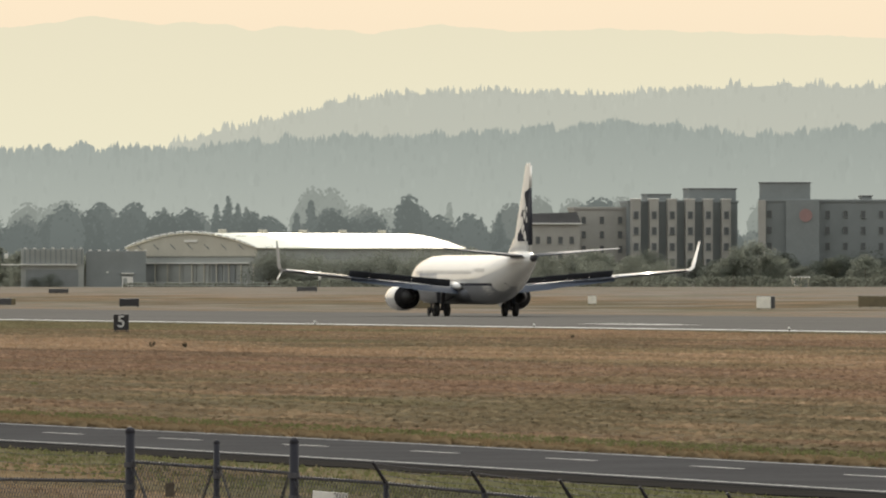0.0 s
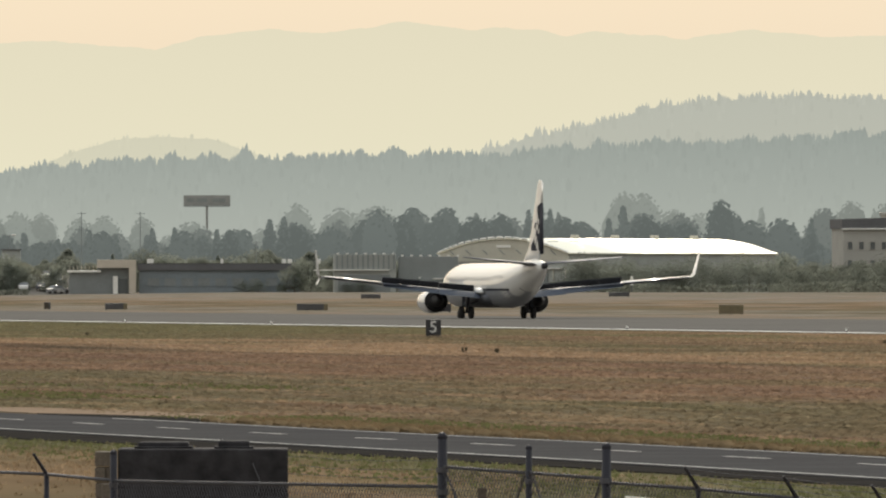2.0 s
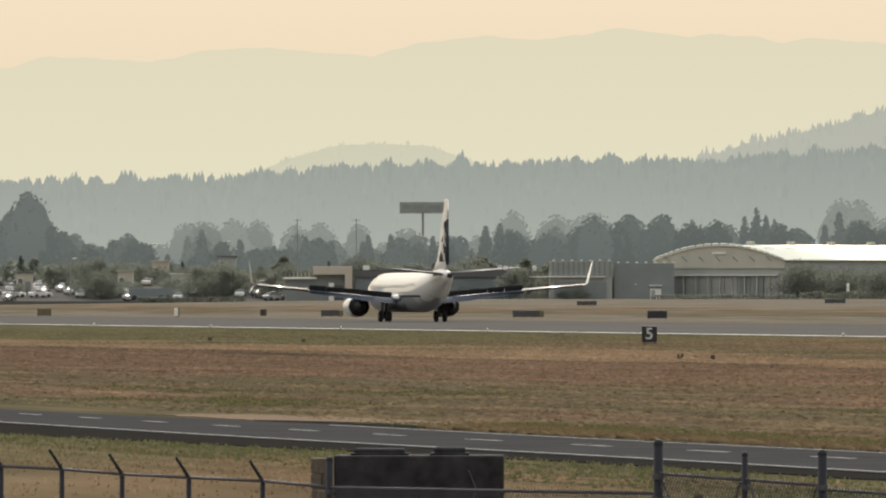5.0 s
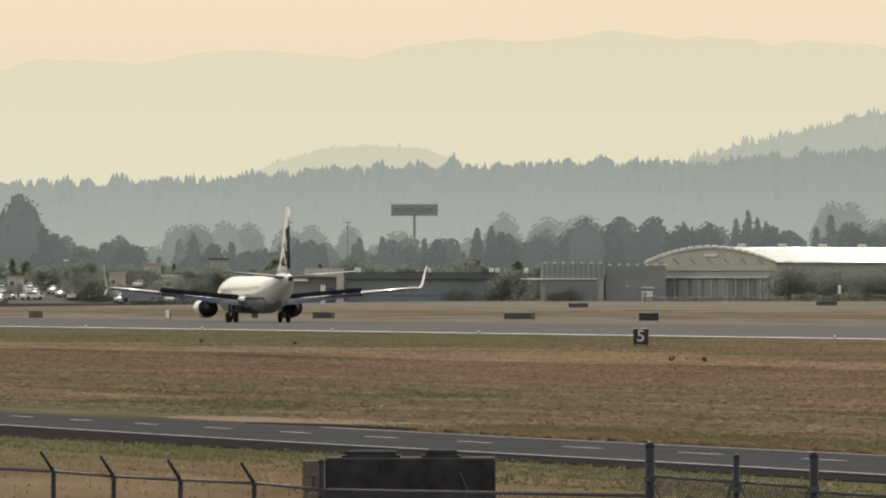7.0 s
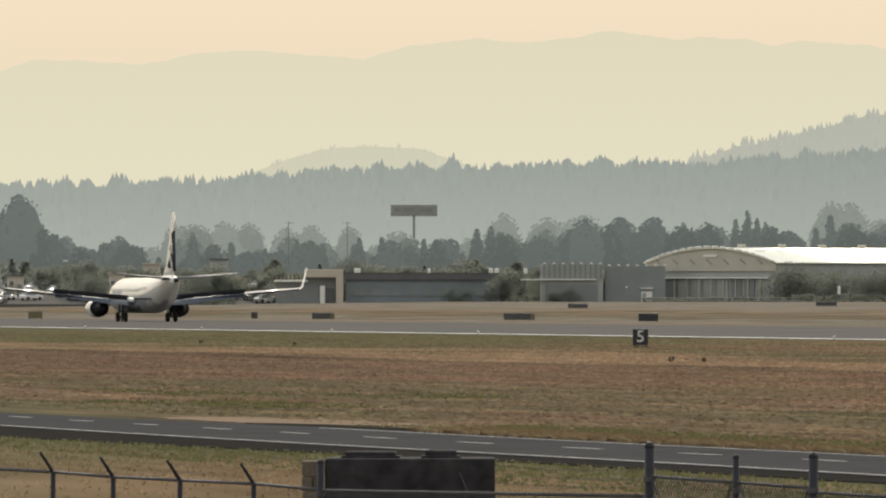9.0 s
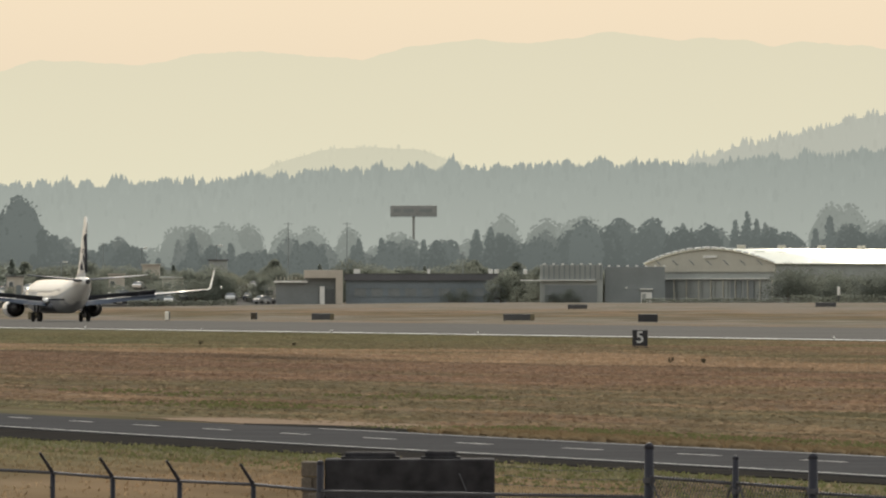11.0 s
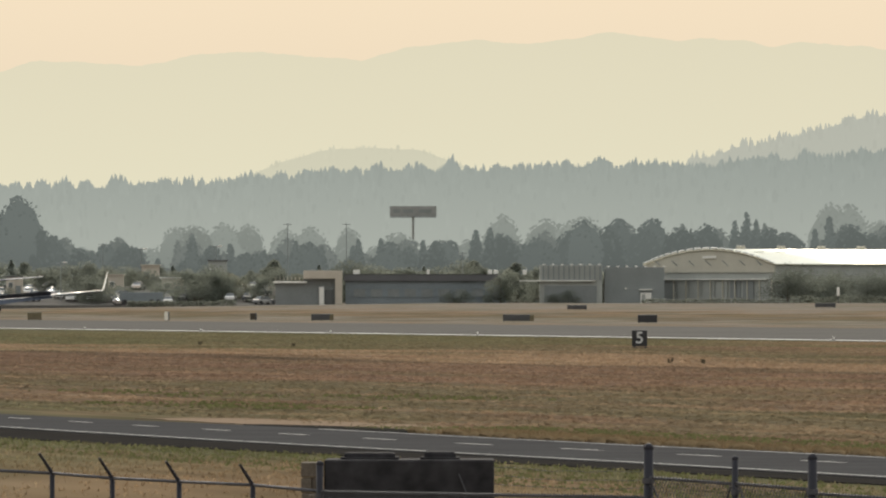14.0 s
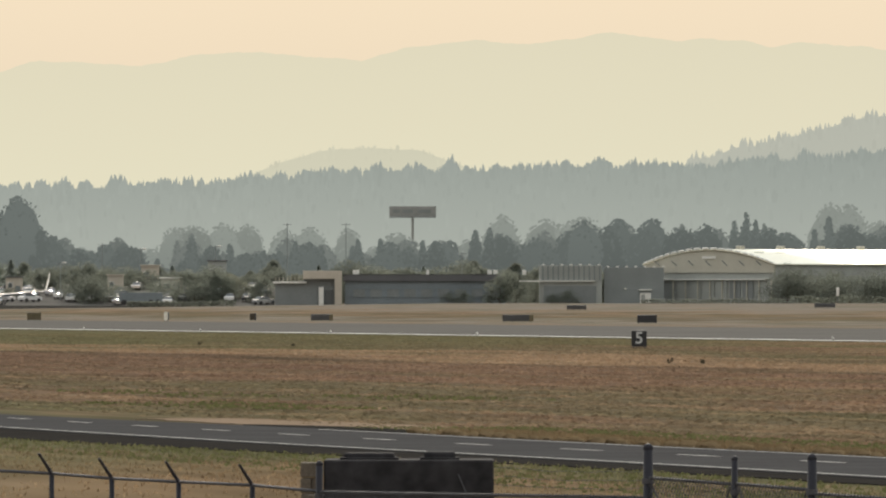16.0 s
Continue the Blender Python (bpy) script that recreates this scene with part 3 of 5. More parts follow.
    part("axle", rod((-0.26, 15.6, 0.35), (0.26, 15.6, 0.35), 0.05), M_GALV, leg)
    for dx in (-0.21, 0.21):
        tyre = part("nose_wheel", wheel(0.35, 0.2), M_RUBBER, jet, "small black nose gear tyre")
        tyre.matrix_local = pose(dx, 15.6, 0.35)
        part("hub", smooth(rod((-0.11, 0, 0), (0.11, 0, 0), 0.14, 0.14, 12)), M_GALV, tyre, "grey wheel hub")
        wheels.append((tyre, dx, 15.6, 0.35))
    for s in (-1, 1):
        part("gear_door", box((0.04, 1.6, 0.5), (s * 0.42, 15.9, 1.35), 0.015), M_WHITE, leg)

    # fin with dorsal fillet, rudder and marking
    def fin_ring(z, lead, chord, t):
        n = 8
        right = [(t * (math.sqrt(k / n) - k / n) * 1.9, lead - chord * k / n, z) for k in range(n + 1)]
        return right + [(-x, y, z) for x, y, z in right[-2:0:-1]]
    fin = part("fin", smooth(loft([fin_ring(4.6, -10.2, 7.4, 0.4), fin_ring(5.7, -12.0, 6.0, 0.36), fin_ring(6.4, -13.3, 5.05, 0.32), fin_ring(12.15, -17.0, 1.7, 0.12), fin_ring(12.3, -17.3, 1.35, 0.07)])), M_WHITE, jet, "tall white tail fin")
    rud = smooth(loft([fin_ring(5.75, -17.7, 1.6, 0.17), fin_ring(10.3, -18.05, 0.95, 0.1)]))
    part("rudder", rud, M_NAVY, fin, "navy rudder")
    rud = smooth(loft([fin_ring(10.32, -18.05, 0.95, 0.1), fin_ring(12.1, -18.4, 0.7, 0.05)]))
    part("rudder_tip", rud, M_WHITE, fin, "white rudder tip")
    rng = random.Random(4)
    for s in (-1, 1):
        def side(y, z, off):
            k = (z - 6.4) / 5.95
            lead, chord, t = -13.3 - 3.7 * k, 5.05 - 3.3 * k, 0.32 - 0.19 * k
            c = min(1, max(0, (lead - y) / chord))
            return (s * (t * (math.sqrt(c) - c) * 1.9 + off), y, z)
        rows = []
        for i in range(15):
            z = 6.05 + i * 0.3
            k = (z - 6.4) / 5.95
            back = -13.3 - 3.7 * k - (5.05 - 3.3 * k) + 0.05
            wide = (3.3 - 0.165 * i + 0.4 * math.sin(i * 1.1)) * (0.4 if i == 14 else 1)
            rows.append([side(back + wide * q / 8, z, 0.014) for q in range(9)])
        part("tail_marking", loft(rows, closed=False, caps=False), M_NAVY, fin, "plain navy patch on the fin")
        for i in range(12):
            z = 6.3 + i * 0.32 + rng.uniform(-0.1, 0.1)
            k = (z - 6.4) / 5.95
            y = -16.9 - 0.9 * k + rng.uniform(-0.5, 0.9)
            r = rng.uniform(0.2, 0.46)
            bm = bmesh.new()
            c = bm.verts.new(side(y, z, 0.03))
            rim = [bm.verts.new(side(y + r * rng.uniform(0.5, 1.1) * math.cos(q * 0.785), z + 1.3 * r * rng.uniform(0.6, 1.1) * math.sin(q * 0.785), 0.022)) for q in range(8)]
            for q in range(8):
                bm.faces.new((c, rim[q], rim[(q + 1) % 8]))
            part("tail_marking_patch", bm, M_WHITE, fin, "small white blotch on the navy patch")
    return jet


def wheel(r, w):
    prof = [(-0.5, 0.55), (-0.5, 0.82), (-0.4, 0.96), (-0.2, 1.0), (0.2, 1.0), (0.4, 0.96), (0.5, 0.82), (0.5, 0.55)]
    return smooth(loft([[(x * w, r * k * math.cos(2 * math.pi * i / 24), r * k * math.sin(2 * math.pi * i / 24)) for i in range(24)] for x, k in prof]))


wheels = []
jet = airliner()
JET_X = 239.0


# ---- town frame beyond the runway: u to the right along the frontage, v away from the airfield ----
TOWN = pose(441.6, 2257.2, 0, 0, 0, -11.07)
BASE = 1.7


def town(u, v, z=BASE, turn=0):
    return TOWN @ pose(u, v, z, 0, 0, turn)


def hangar():
    h = thing("hangar", "large arched hangar with glaring white metal roof and cream gable", "hangar", town(61, -4, BASE, -40))
    # own frame: near corner at the origin, gable along -x, long side along +y
    W, L, EAVE, RISE = 30.5, 62.0, 7.55, 2.75
    part("side_wall", box((0.4, L, EAVE), (-0.2, L / 2, EAVE / 2)), M_GREYWALL, h, "shaded grey-green side wall")
    part("side_wall", box((0.4, L, EAVE), (-W + 0.2, L / 2, EAVE / 2)), M_GREYWALL, h)
    part("rear_wall", box((W - 0.8, 0.4, EAVE), (-W / 2, L - 0.2, EAVE / 2)), M_GREYWALL, h)
    part("front_wall", box((W - 0.8, 0.4, EAVE - 1.6), (-W / 2, 0.2, (EAVE - 1.6) / 2)), M_GREYWALL, h, "grey-green door front")
    n = 24
    arc = [(-W / 2 + W / 2 * math.cos(math.pi * i / n), RISE * math.sin(math.pi * i / n) ** 0.9 * 1.0) for i in range(n + 1)]
    arc = [(x, EAVE + RISE * (1 - ((x + W / 2) / (W / 2)) ** 2)) for x, _ in arc]
    for y in (0.15, L - 0.15):
        bm = prism([(x, z - 0.05) for x, z in arc] + [(-W, EAVE - 1.6), (0, EAVE - 1.6)], 0.35)
        bmesh.ops.translate(bm, verts=bm.verts, vec=(0, y - 0.2, 0))
        part("gable", bm, M_GABLE, h, "cream cladded arched gable")
    rings = [[(x * 1.0 + (0.5 if x > -1 else (-0.5 if x < -W + 1 else 0)), y, z) for x, z in arc] for y in (-0.5, L + 0.5)]
    bm = loft(rings, closed=False, caps=False)
    bmesh.ops.solidify(bm, geom=bm.faces[:], thickness=0.25)
    part("roof", smooth(bm), M_ROOF_WHITE, h, "glaring white arched roof")
    # verge battens along the arch
    for i in range(0, n):
        (x0, z0), (x1, z1) = arc[i], arc[i + 1]
        part("verge_batten", rod((x0, -0.6, z0 + 0.16), (x0 + (x1 - x0) * 0.7, -0.6, z0 + (z1 - z0) * 0.7 + 0.16), 0.16, sides=6), M_TRIM, h)
    for i in range(5):
        part("ridge_vent", box((1.2, 1.2, 0.7), (-W / 2 + 1.5, 7 + i * 12, EAVE + RISE + 0.3), 0.1), M_GABLE, h)
    for i in range(7):
        part("roof_bracket", rod((-27 + i * 4.0, -0.3, EAVE - 0.3), (-28.2 + i * 4.0, -0.3, EAVE + 0.6), 0.09), M_DARKWALL, h)
    part("gable_vent", box((3.2, 0.3, 0.45), (-W / 2, -0.3, EAVE + 1.2), 0.05), M_TRIM, h, "white gable vent")
    part("canopy", box((W + 3, 0.7, 0.22), (-W / 2 - 3, -0.4, 4.7), 0.04), M_TRIM, h, "thin pale canopy edge")
    for i in range(9):
        part("hangar_door", box((2.5, 0.14, 4.4), (-W + 2.6 + i * 3.1, -0.1 - 0.1 * (i % 2), 2.2), 0.03), M_DARKWALL if i in (1, 6, 7) else M_GREYWALL, h, "sliding hangar door leaf")
    for i in range(11):
        part("door_pilaster", box((0.22, 0.2, 4.6), (-W + 1.0 + i * 2.9, -0.42, 2.3), 0.03), M_GABLE, h, "thin pale door pilaster")
    for i in range(9):
        part("roof_seam", box((W * 0.12, 0.16, 0.12), (-W * 0.25, 4 + i * 6.4, EAVE + RISE * 0.78), 0.02), M_GABLE, h)
    return h


def window(parent, w, hgt, at, material=M_WINDOW, frame_material=M_TRIM):
    win = part("window", box((w, 0.12, hgt), at), material, parent)
    t = 0.09
    for dx in (-w / 2, w / 2):
        part("frame", box((t, 0.2, hgt + t), (at[0] + dx, at[1] - 0.03, at[2])), frame_material, win)
    for dz in (-hgt / 2, hgt / 2):
        part("frame", box((w, 0.2, t), (at[0], at[1] - 0.03, at[2] + dz)), frame_material, win)


def annex():
    b = thing("annex_building", "flat-roofed grey ribbed annex beside the hangar", "building", town(28, 0))
    part("wall", box((11.5, 10, 7.3), (-4.5, 5, 3.65)), M_GREYWALL, b, "grey ribbed wall")
    part("wall", box((11, 9, 6.9), (7.2, 6, 3.45)), M_SLATE, b, "plain grey wall")
    # Dark panel on the wall face stands for the recess in shade.
    part("recess", box((9.6, 0.3, 3.5), (-4.6, -0.1, 1.75)), M_DARKWALL, b, "dark panel for the shade of a loading recess")
    part("fascia", box((14, 0.7, 0.2), (-7.0, -0.35, 4.4), 0.03), M_TRIM, b, "pale canopy edge")
    for i in range(12):
        part("pilaster", box((0.28, 0.3, 2.7), (-9.6 + i * 0.95, -0.12, 5.9)), M_SLATE, b)
    for i in range(14):
        part("roof_cap", box((0.5, 0.5, 0.25), (-9.5 + i * 1.7, 0.2, 7.4 if i < 7 else 7.05)), M_TRIM, b)
    d = part("double_door", box((2.0, 0.16, 2.2), (9.3, 1.4, 1.1), 0.02), M_TRIM, b, "white double door")
    part("door_leaf", box((0.7, 0.06, 1.9), (8.85, 1.29, 1.0)), M_GREYWALL, d)
    part("door_head", box((2.4, 0.5, 0.2), (9.3, 1.3, 2.8)), M_TRIM, b)
    part("wall_lamp", box((0.35, 0.3, 0.3), (5.6, 1.3, 3.0), 0.05), M_TRIM, b)


def long_building():
    b = thing("long_building", "long low building with brown fascia and blue-grey wall", "building", town(-18, 2))
    part("wall", box((29.5, 12, 4.6), (14.7, 6, 2.3)), M_BLUEWALL, b, "blue-grey wall")
    part("roof", box((30.5, 13, 1.2), (14.9, 6, 4.95), 0.05), M_BROWNROOF, b, "deep brown fascia")
    part("roof_edge", box((30.6, 13.1, 0.1), (14.9, 6, 5.6)), M_SIGN_BACK, b)
    for x, w in ((2.0, 1.2), (15.2, 0.5), (26.6, 0.8), (27.7, 0.8), (33, 0.7)):
        part("roof_unit", box((w, 1, 0.9), (x, 1.0, 6.0), 0.06), M_TRIM, b, "small white roof unit")
    for i in range(9):
        window(b, 2.2, 1.5, (2.6 + i * 3.1, -0.03, 2.2), M_DARKWALL, M_BLUEWALL)
    e = thing("entrance_building", "tan stucco entrance portal with flat-roofed wing", "building", town(-18.6, -1))
    part("pier", box((1.3, 5, 6.3), (-0.65, 2.5, 3.15), 0.05), M_TANWALL, e, "lit tan pier")
    part("lintel", box((5.9, 5, 1.5), (-4.2, 2.5, 5.55), 0.05), M_TANWALL, e, "tan lintel")
    # Darker wall colour carries the shade under the lintel.
    part("wall", box((5.9, 4, 4.8), (-4.2, 3.4, 2.4)), M_DARKWALL, e, "recessed wall toned dark for the interior's shade")
    part("pier", box((0.9, 0.5, 3.3), (-3.8, 1.0, 1.65), 0.03), M_TRIM, e)
    part("door", box((1.5, 0.2, 2.8), (-2.4, 1.3, 1.4)), M_WINDOW, e)
    part("wing_wall", box((5.4, 4, 3.9), (-9.6, 3.5, 1.95)), M_DARKWALL, e, "dark grey-green wing")
    part("wing_roof", box((6.2, 5, 0.35), (-9.6, 3.2, 4.15), 0.04), M_TRIM, e, "pale wing roof edge")
    for i in range(8):
        part("rail_post", box((0.1, 0.1, 0.8), (-12.2 + i * 0.72, 1.5, 4.7)), M_TANWALL, e)


def storeys(name, label, u, v, w, d, hgt, material, floors, bays, turn=0, towers=(), bay_mat=None):
    """A block of flats: bays stand proud with a column of windows each; towers are roof rooms (x, width, height)."""
    b = thing(name, label, "apartment building", town(u, v, BASE, turn), group="apartment buildings")
    part("wall", box((w, d, hgt), (0, d / 2, hgt / 2)), material, b)
    part("parapet", box((w + 0.4, d + 0.4, 0.5), (0, d / 2, hgt + 0.25), 0.05), material, b)
    pitch, rise = w / bays, (hgt - 1.2) / floors
    for i in range(bays):
        x = -w / 2 + pitch * (i + 0.5)
        front = -0.05
        if bay_mat:
            # Beige bays and slate gaps carry the lit and dark halves.
            part("bay", box((pitch * 0.5, 2.2, hgt + 0.7), (x - pitch * 0.2, -1.1, (hgt + 0.7) / 2), 0.04), bay_mat, b, "projecting bay, beige for its lit side")
            part("bay_cap", box((pitch * 0.56, 2.4, 0.18), (x - pitch * 0.2, -1.1, hgt + 0.78), 0.03), M_TRIM, b)
            front, x = -2.25, x - pitch * 0.2
        for k in range(floors):
            window(b, min(1.1, pitch * 0.26), 1.45, (x, front, 1.9 + k * rise), frame_material=material)
    for x, wide, tall in towers:
        part("roof_room", box((wide, d * 0.6, tall), (x, d / 2, hgt + tall / 2 + 0.3), 0.05), material, b, "rooftop plant room")
        part("roof_room_cap", box((wide + 0.3, d * 0.6 + 0.3, 0.2), (x, d / 2, hgt + tall + 0.4), 0.03), M_BROWNROOF, b)
    return b


def gabled_block():
    b = thing("low_block", "low beige block with a sloping grey roof", "apartment building", town(120.6, 90, BASE, 8), group="apartment buildings")
    part("wall", box((9.4, 12, 12.4), (0, 6, 6.2)), M_BEIGE, b)
    roof = prism([(-5.0, 12.4), (5.0, 12.4), (4.2, 14.6), (-5.0, 14.3)], 12.8)
    bmesh.ops.translate(roof, verts=roof.verts, vec=(0, 6, 0))
    part("roof", roof, M_BROWNROOF, b, "sloping grey roof")
    part("eave", box((10.2, 0.4, 0.25), (0, -0.45, 12.4), 0.04), M_TRIM, b)
    for i in range(4):
        for k in range(3):
            window(b, 0.95, 1.5, (-3.4 + i * 2.2, -0.05, 2.2 + k * 3.5), frame_material=M_BEIGE)


hangar()
annex()
long_building()
storeys("apartment_block", "beige apartment block with projecting bays", 145.8, 100, 21.0, 14, 16.4, M_SLATE, 5, 6, 4, ((6.0, 9.2, 2.4), (-4.4, 4.6, 1.3)), M_BEIGE)
b = storeys("apartment_block", "slate-grey apartment block with a plain red disc on its wall", 165.6, 92, 11.4, 14, 16.6, M_SLATE, 5, 3, -4, ((-0.8, 9.8, 3.3),))
part("end_slab", box((6.4, 1.2, 17.0), (2.6, -0.55, 8.5), 0.04), M_SLATE, b, "plain slate-grey end slab")
part("wall_disc", rod((3.2, -1.16, 14.0), (3.2, -1.3, 14.0), 1.25, 1.25, 24), M_RED, b, "plain dull red disc")
# Beige here holds the narrow lit edge of the block.
part("bay", box((1.5, 2.0, 16.9), (-5.2, -1.0, 8.45), 0.04), M_BEIGE, b, "projecting bay, beige for its lit side")
storeys("apartment_block", "long slate-grey apartment block with rows of windows", 187.2, 98, 31, 12, 16.6, M_SLATE, 5, 9, 0, ((-6, 2.0, 0.8),))
gabled_block()
storeys("apartment_block", "plain beige-grey apartment block between two others", 130.3, 104, 10.6, 10, 15.2, M_BEIGE, 5, 3, 4)


def billboard():
    b = thing("billboard", "dark wide billboard on a single steel pole above the trees", "billboard", town(-9.2, 1500, 2))
    part("pole", rod((0, 0, 0), (0, 0, 26.2), 0.42, 0.36, 12), M_BILLBOARD, b)
    panel = part("panel", box((14.2, 0.6, 3.3), (0, 0, 27.4), 0.08), M_BILLBOARD, b, "dark weathered panel, paled for haze")
    for i, (x, w) in enumerate(((-5, 2.2), (-1.5, 3.2), (3.6, 4.0))):
        part("lettering_bar", box((w, 0.06, 1.1), (x, -0.33, 27.5)), M_SLATE, panel, "faint bar in place of lettering")
    part("catwalk", box((14.2, 0.9, 0.12), (0, -0.6, 25.6)), M_GALV, b)


billboard()


# ---- trees ----
def leaf_faces(rng, centres, leaf):
    verts, faces = [], []
    for c in centres:
        n = Vector((rng.gauss(0, 1), rng.gauss(0, 1), rng.gauss(0, 1))).normalized()
        u = n.orthogonal().normalized() * leaf * rng.uniform(0.5, 1.2)
        w = n.cross(u).normalized() * leaf * rng.uniform(0.4, 0.9)
        j = len(verts)
        verts += [c - u, c + w * 0.7 - u * 0.1, c + u, c - w]
        faces.append((j, j + 1, j + 2, j + 3))
    return verts, faces


def tree(kind, seed, height, spread, leaf_mat, label, m):
    rng = random.Random(seed)
    t = thing("tree", label, "tree", m)
    part("trunk", rod((0, 0, -0.3), (0, 0, height * (0.95 if kind == "conifer" else 0.6)), height * 0.02, height * 0.006, 8), M_BARK, t)
    centres = []
    if kind == "conifer":
        lean = [rng.uniform(0.75, 1.15) for _ in range(14)]
        for i in range(3400):
            k = rng.random() ** 1.15
            a = rng.uniform(0, 6.283)
            tier = 0.7 + 0.3 * math.cos(k * 40 + a)
            r = spread * (1 - k) ** 0.75 * tier * lean[int(k * 13)] * math.sqrt(rng.random()) + 0.05
            centres.append(Vector((r * math.cos(a), r * math.sin(a), height * (0.03 + 0.97 * k) - 0.25 * r)))
        leaf = height * 0.02
    else:
        lobes = []
        for i in range(16):
            a, k = rng.uniform(0, 6.283), rng.random()
            if kind == "poplar":
                z = height * (0.12 + 0.76 * i / 15)
                r = spread * 0.3
                size = spread * (0.8 - 0.6 * abs(i / 15 - 0.3)) * rng.uniform(0.75, 1.1)
            else:
                z = height * (0.16 + 0.68 * i / 15)
                r = spread * 0.68 * math.sqrt(k) * (1.1 - 0.75 * max(0, z / height - 0.4))
                size = spread * rng.uniform(0.28, 0.46)
            lobes.append(((r * math.cos(a), r * math.sin(a), z), size, rng.uniform(0.75, 1.05)))
        for c, size, q in lobes[:6]:
            part("limb", rod((0, 0, height * 0.15), c, height * 0.012, height * 0.004, 5), M_BARK, t)
        for i in range(5200):
            c, size, q = lobes[rng.randrange(16)]
            d = Vector((rng.gauss(0, 1), rng.gauss(0, 1), rng.gauss(0, 1))).normalized() * (rng.random() ** 0.4) * size
            centres.append(Vector((c[0] + d.x, c[1] + d.y, max(0.1, c[2] + d.z * q))))
        leaf = height * 0.021
    v, f = leaf_faces(rng, centres, leaf)
    arrays("crown", v, f, leaf_mat, t)
    return t


def trees():
    rng = random.Random(11)
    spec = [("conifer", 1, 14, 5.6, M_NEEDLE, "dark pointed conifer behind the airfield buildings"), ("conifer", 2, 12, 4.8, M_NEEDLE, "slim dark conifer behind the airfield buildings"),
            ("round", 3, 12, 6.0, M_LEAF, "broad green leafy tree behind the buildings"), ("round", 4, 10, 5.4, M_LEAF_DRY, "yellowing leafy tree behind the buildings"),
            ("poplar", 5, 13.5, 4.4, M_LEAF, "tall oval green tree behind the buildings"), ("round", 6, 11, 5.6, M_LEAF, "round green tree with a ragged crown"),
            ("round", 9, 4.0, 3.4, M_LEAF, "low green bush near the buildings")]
    first = {}

    def put(i, u, v, k):
        m = town(u, v, 1.7, rng.uniform(0, 360)) @ Matrix.Diagonal((k * rng.uniform(1.05, 1.45), k * rng.uniform(1.05, 1.45), k, 1))
        if i not in first:
            kind, seed, hgt, spread, lm, label = spec[i]
            first[i] = tree(kind, seed, hgt, spread, lm, label, m)
        else:
            copy_thing(first[i], m).matrix_basis = m
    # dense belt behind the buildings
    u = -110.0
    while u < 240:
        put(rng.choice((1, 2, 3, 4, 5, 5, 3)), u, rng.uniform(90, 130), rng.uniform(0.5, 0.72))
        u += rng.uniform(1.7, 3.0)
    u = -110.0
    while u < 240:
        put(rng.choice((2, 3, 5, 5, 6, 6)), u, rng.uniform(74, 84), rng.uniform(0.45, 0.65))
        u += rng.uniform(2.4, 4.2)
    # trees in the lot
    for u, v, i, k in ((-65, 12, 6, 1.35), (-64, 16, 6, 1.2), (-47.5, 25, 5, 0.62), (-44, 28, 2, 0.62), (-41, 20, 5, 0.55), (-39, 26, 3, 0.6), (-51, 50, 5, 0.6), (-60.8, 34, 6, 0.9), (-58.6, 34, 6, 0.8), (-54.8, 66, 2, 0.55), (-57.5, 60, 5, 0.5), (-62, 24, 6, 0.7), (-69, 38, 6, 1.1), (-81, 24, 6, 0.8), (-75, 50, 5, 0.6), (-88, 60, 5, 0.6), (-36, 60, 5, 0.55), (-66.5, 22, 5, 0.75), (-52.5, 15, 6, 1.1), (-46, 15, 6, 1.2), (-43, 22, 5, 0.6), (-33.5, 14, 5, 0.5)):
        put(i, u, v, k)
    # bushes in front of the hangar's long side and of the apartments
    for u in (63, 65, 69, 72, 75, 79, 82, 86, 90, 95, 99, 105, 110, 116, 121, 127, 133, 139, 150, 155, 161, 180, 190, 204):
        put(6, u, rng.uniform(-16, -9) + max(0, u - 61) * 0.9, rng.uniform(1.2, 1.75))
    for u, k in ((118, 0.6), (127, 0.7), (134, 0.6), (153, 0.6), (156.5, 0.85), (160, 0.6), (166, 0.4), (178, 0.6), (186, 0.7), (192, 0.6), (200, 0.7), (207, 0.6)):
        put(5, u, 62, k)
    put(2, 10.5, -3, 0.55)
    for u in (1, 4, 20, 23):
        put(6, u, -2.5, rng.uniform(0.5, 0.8))


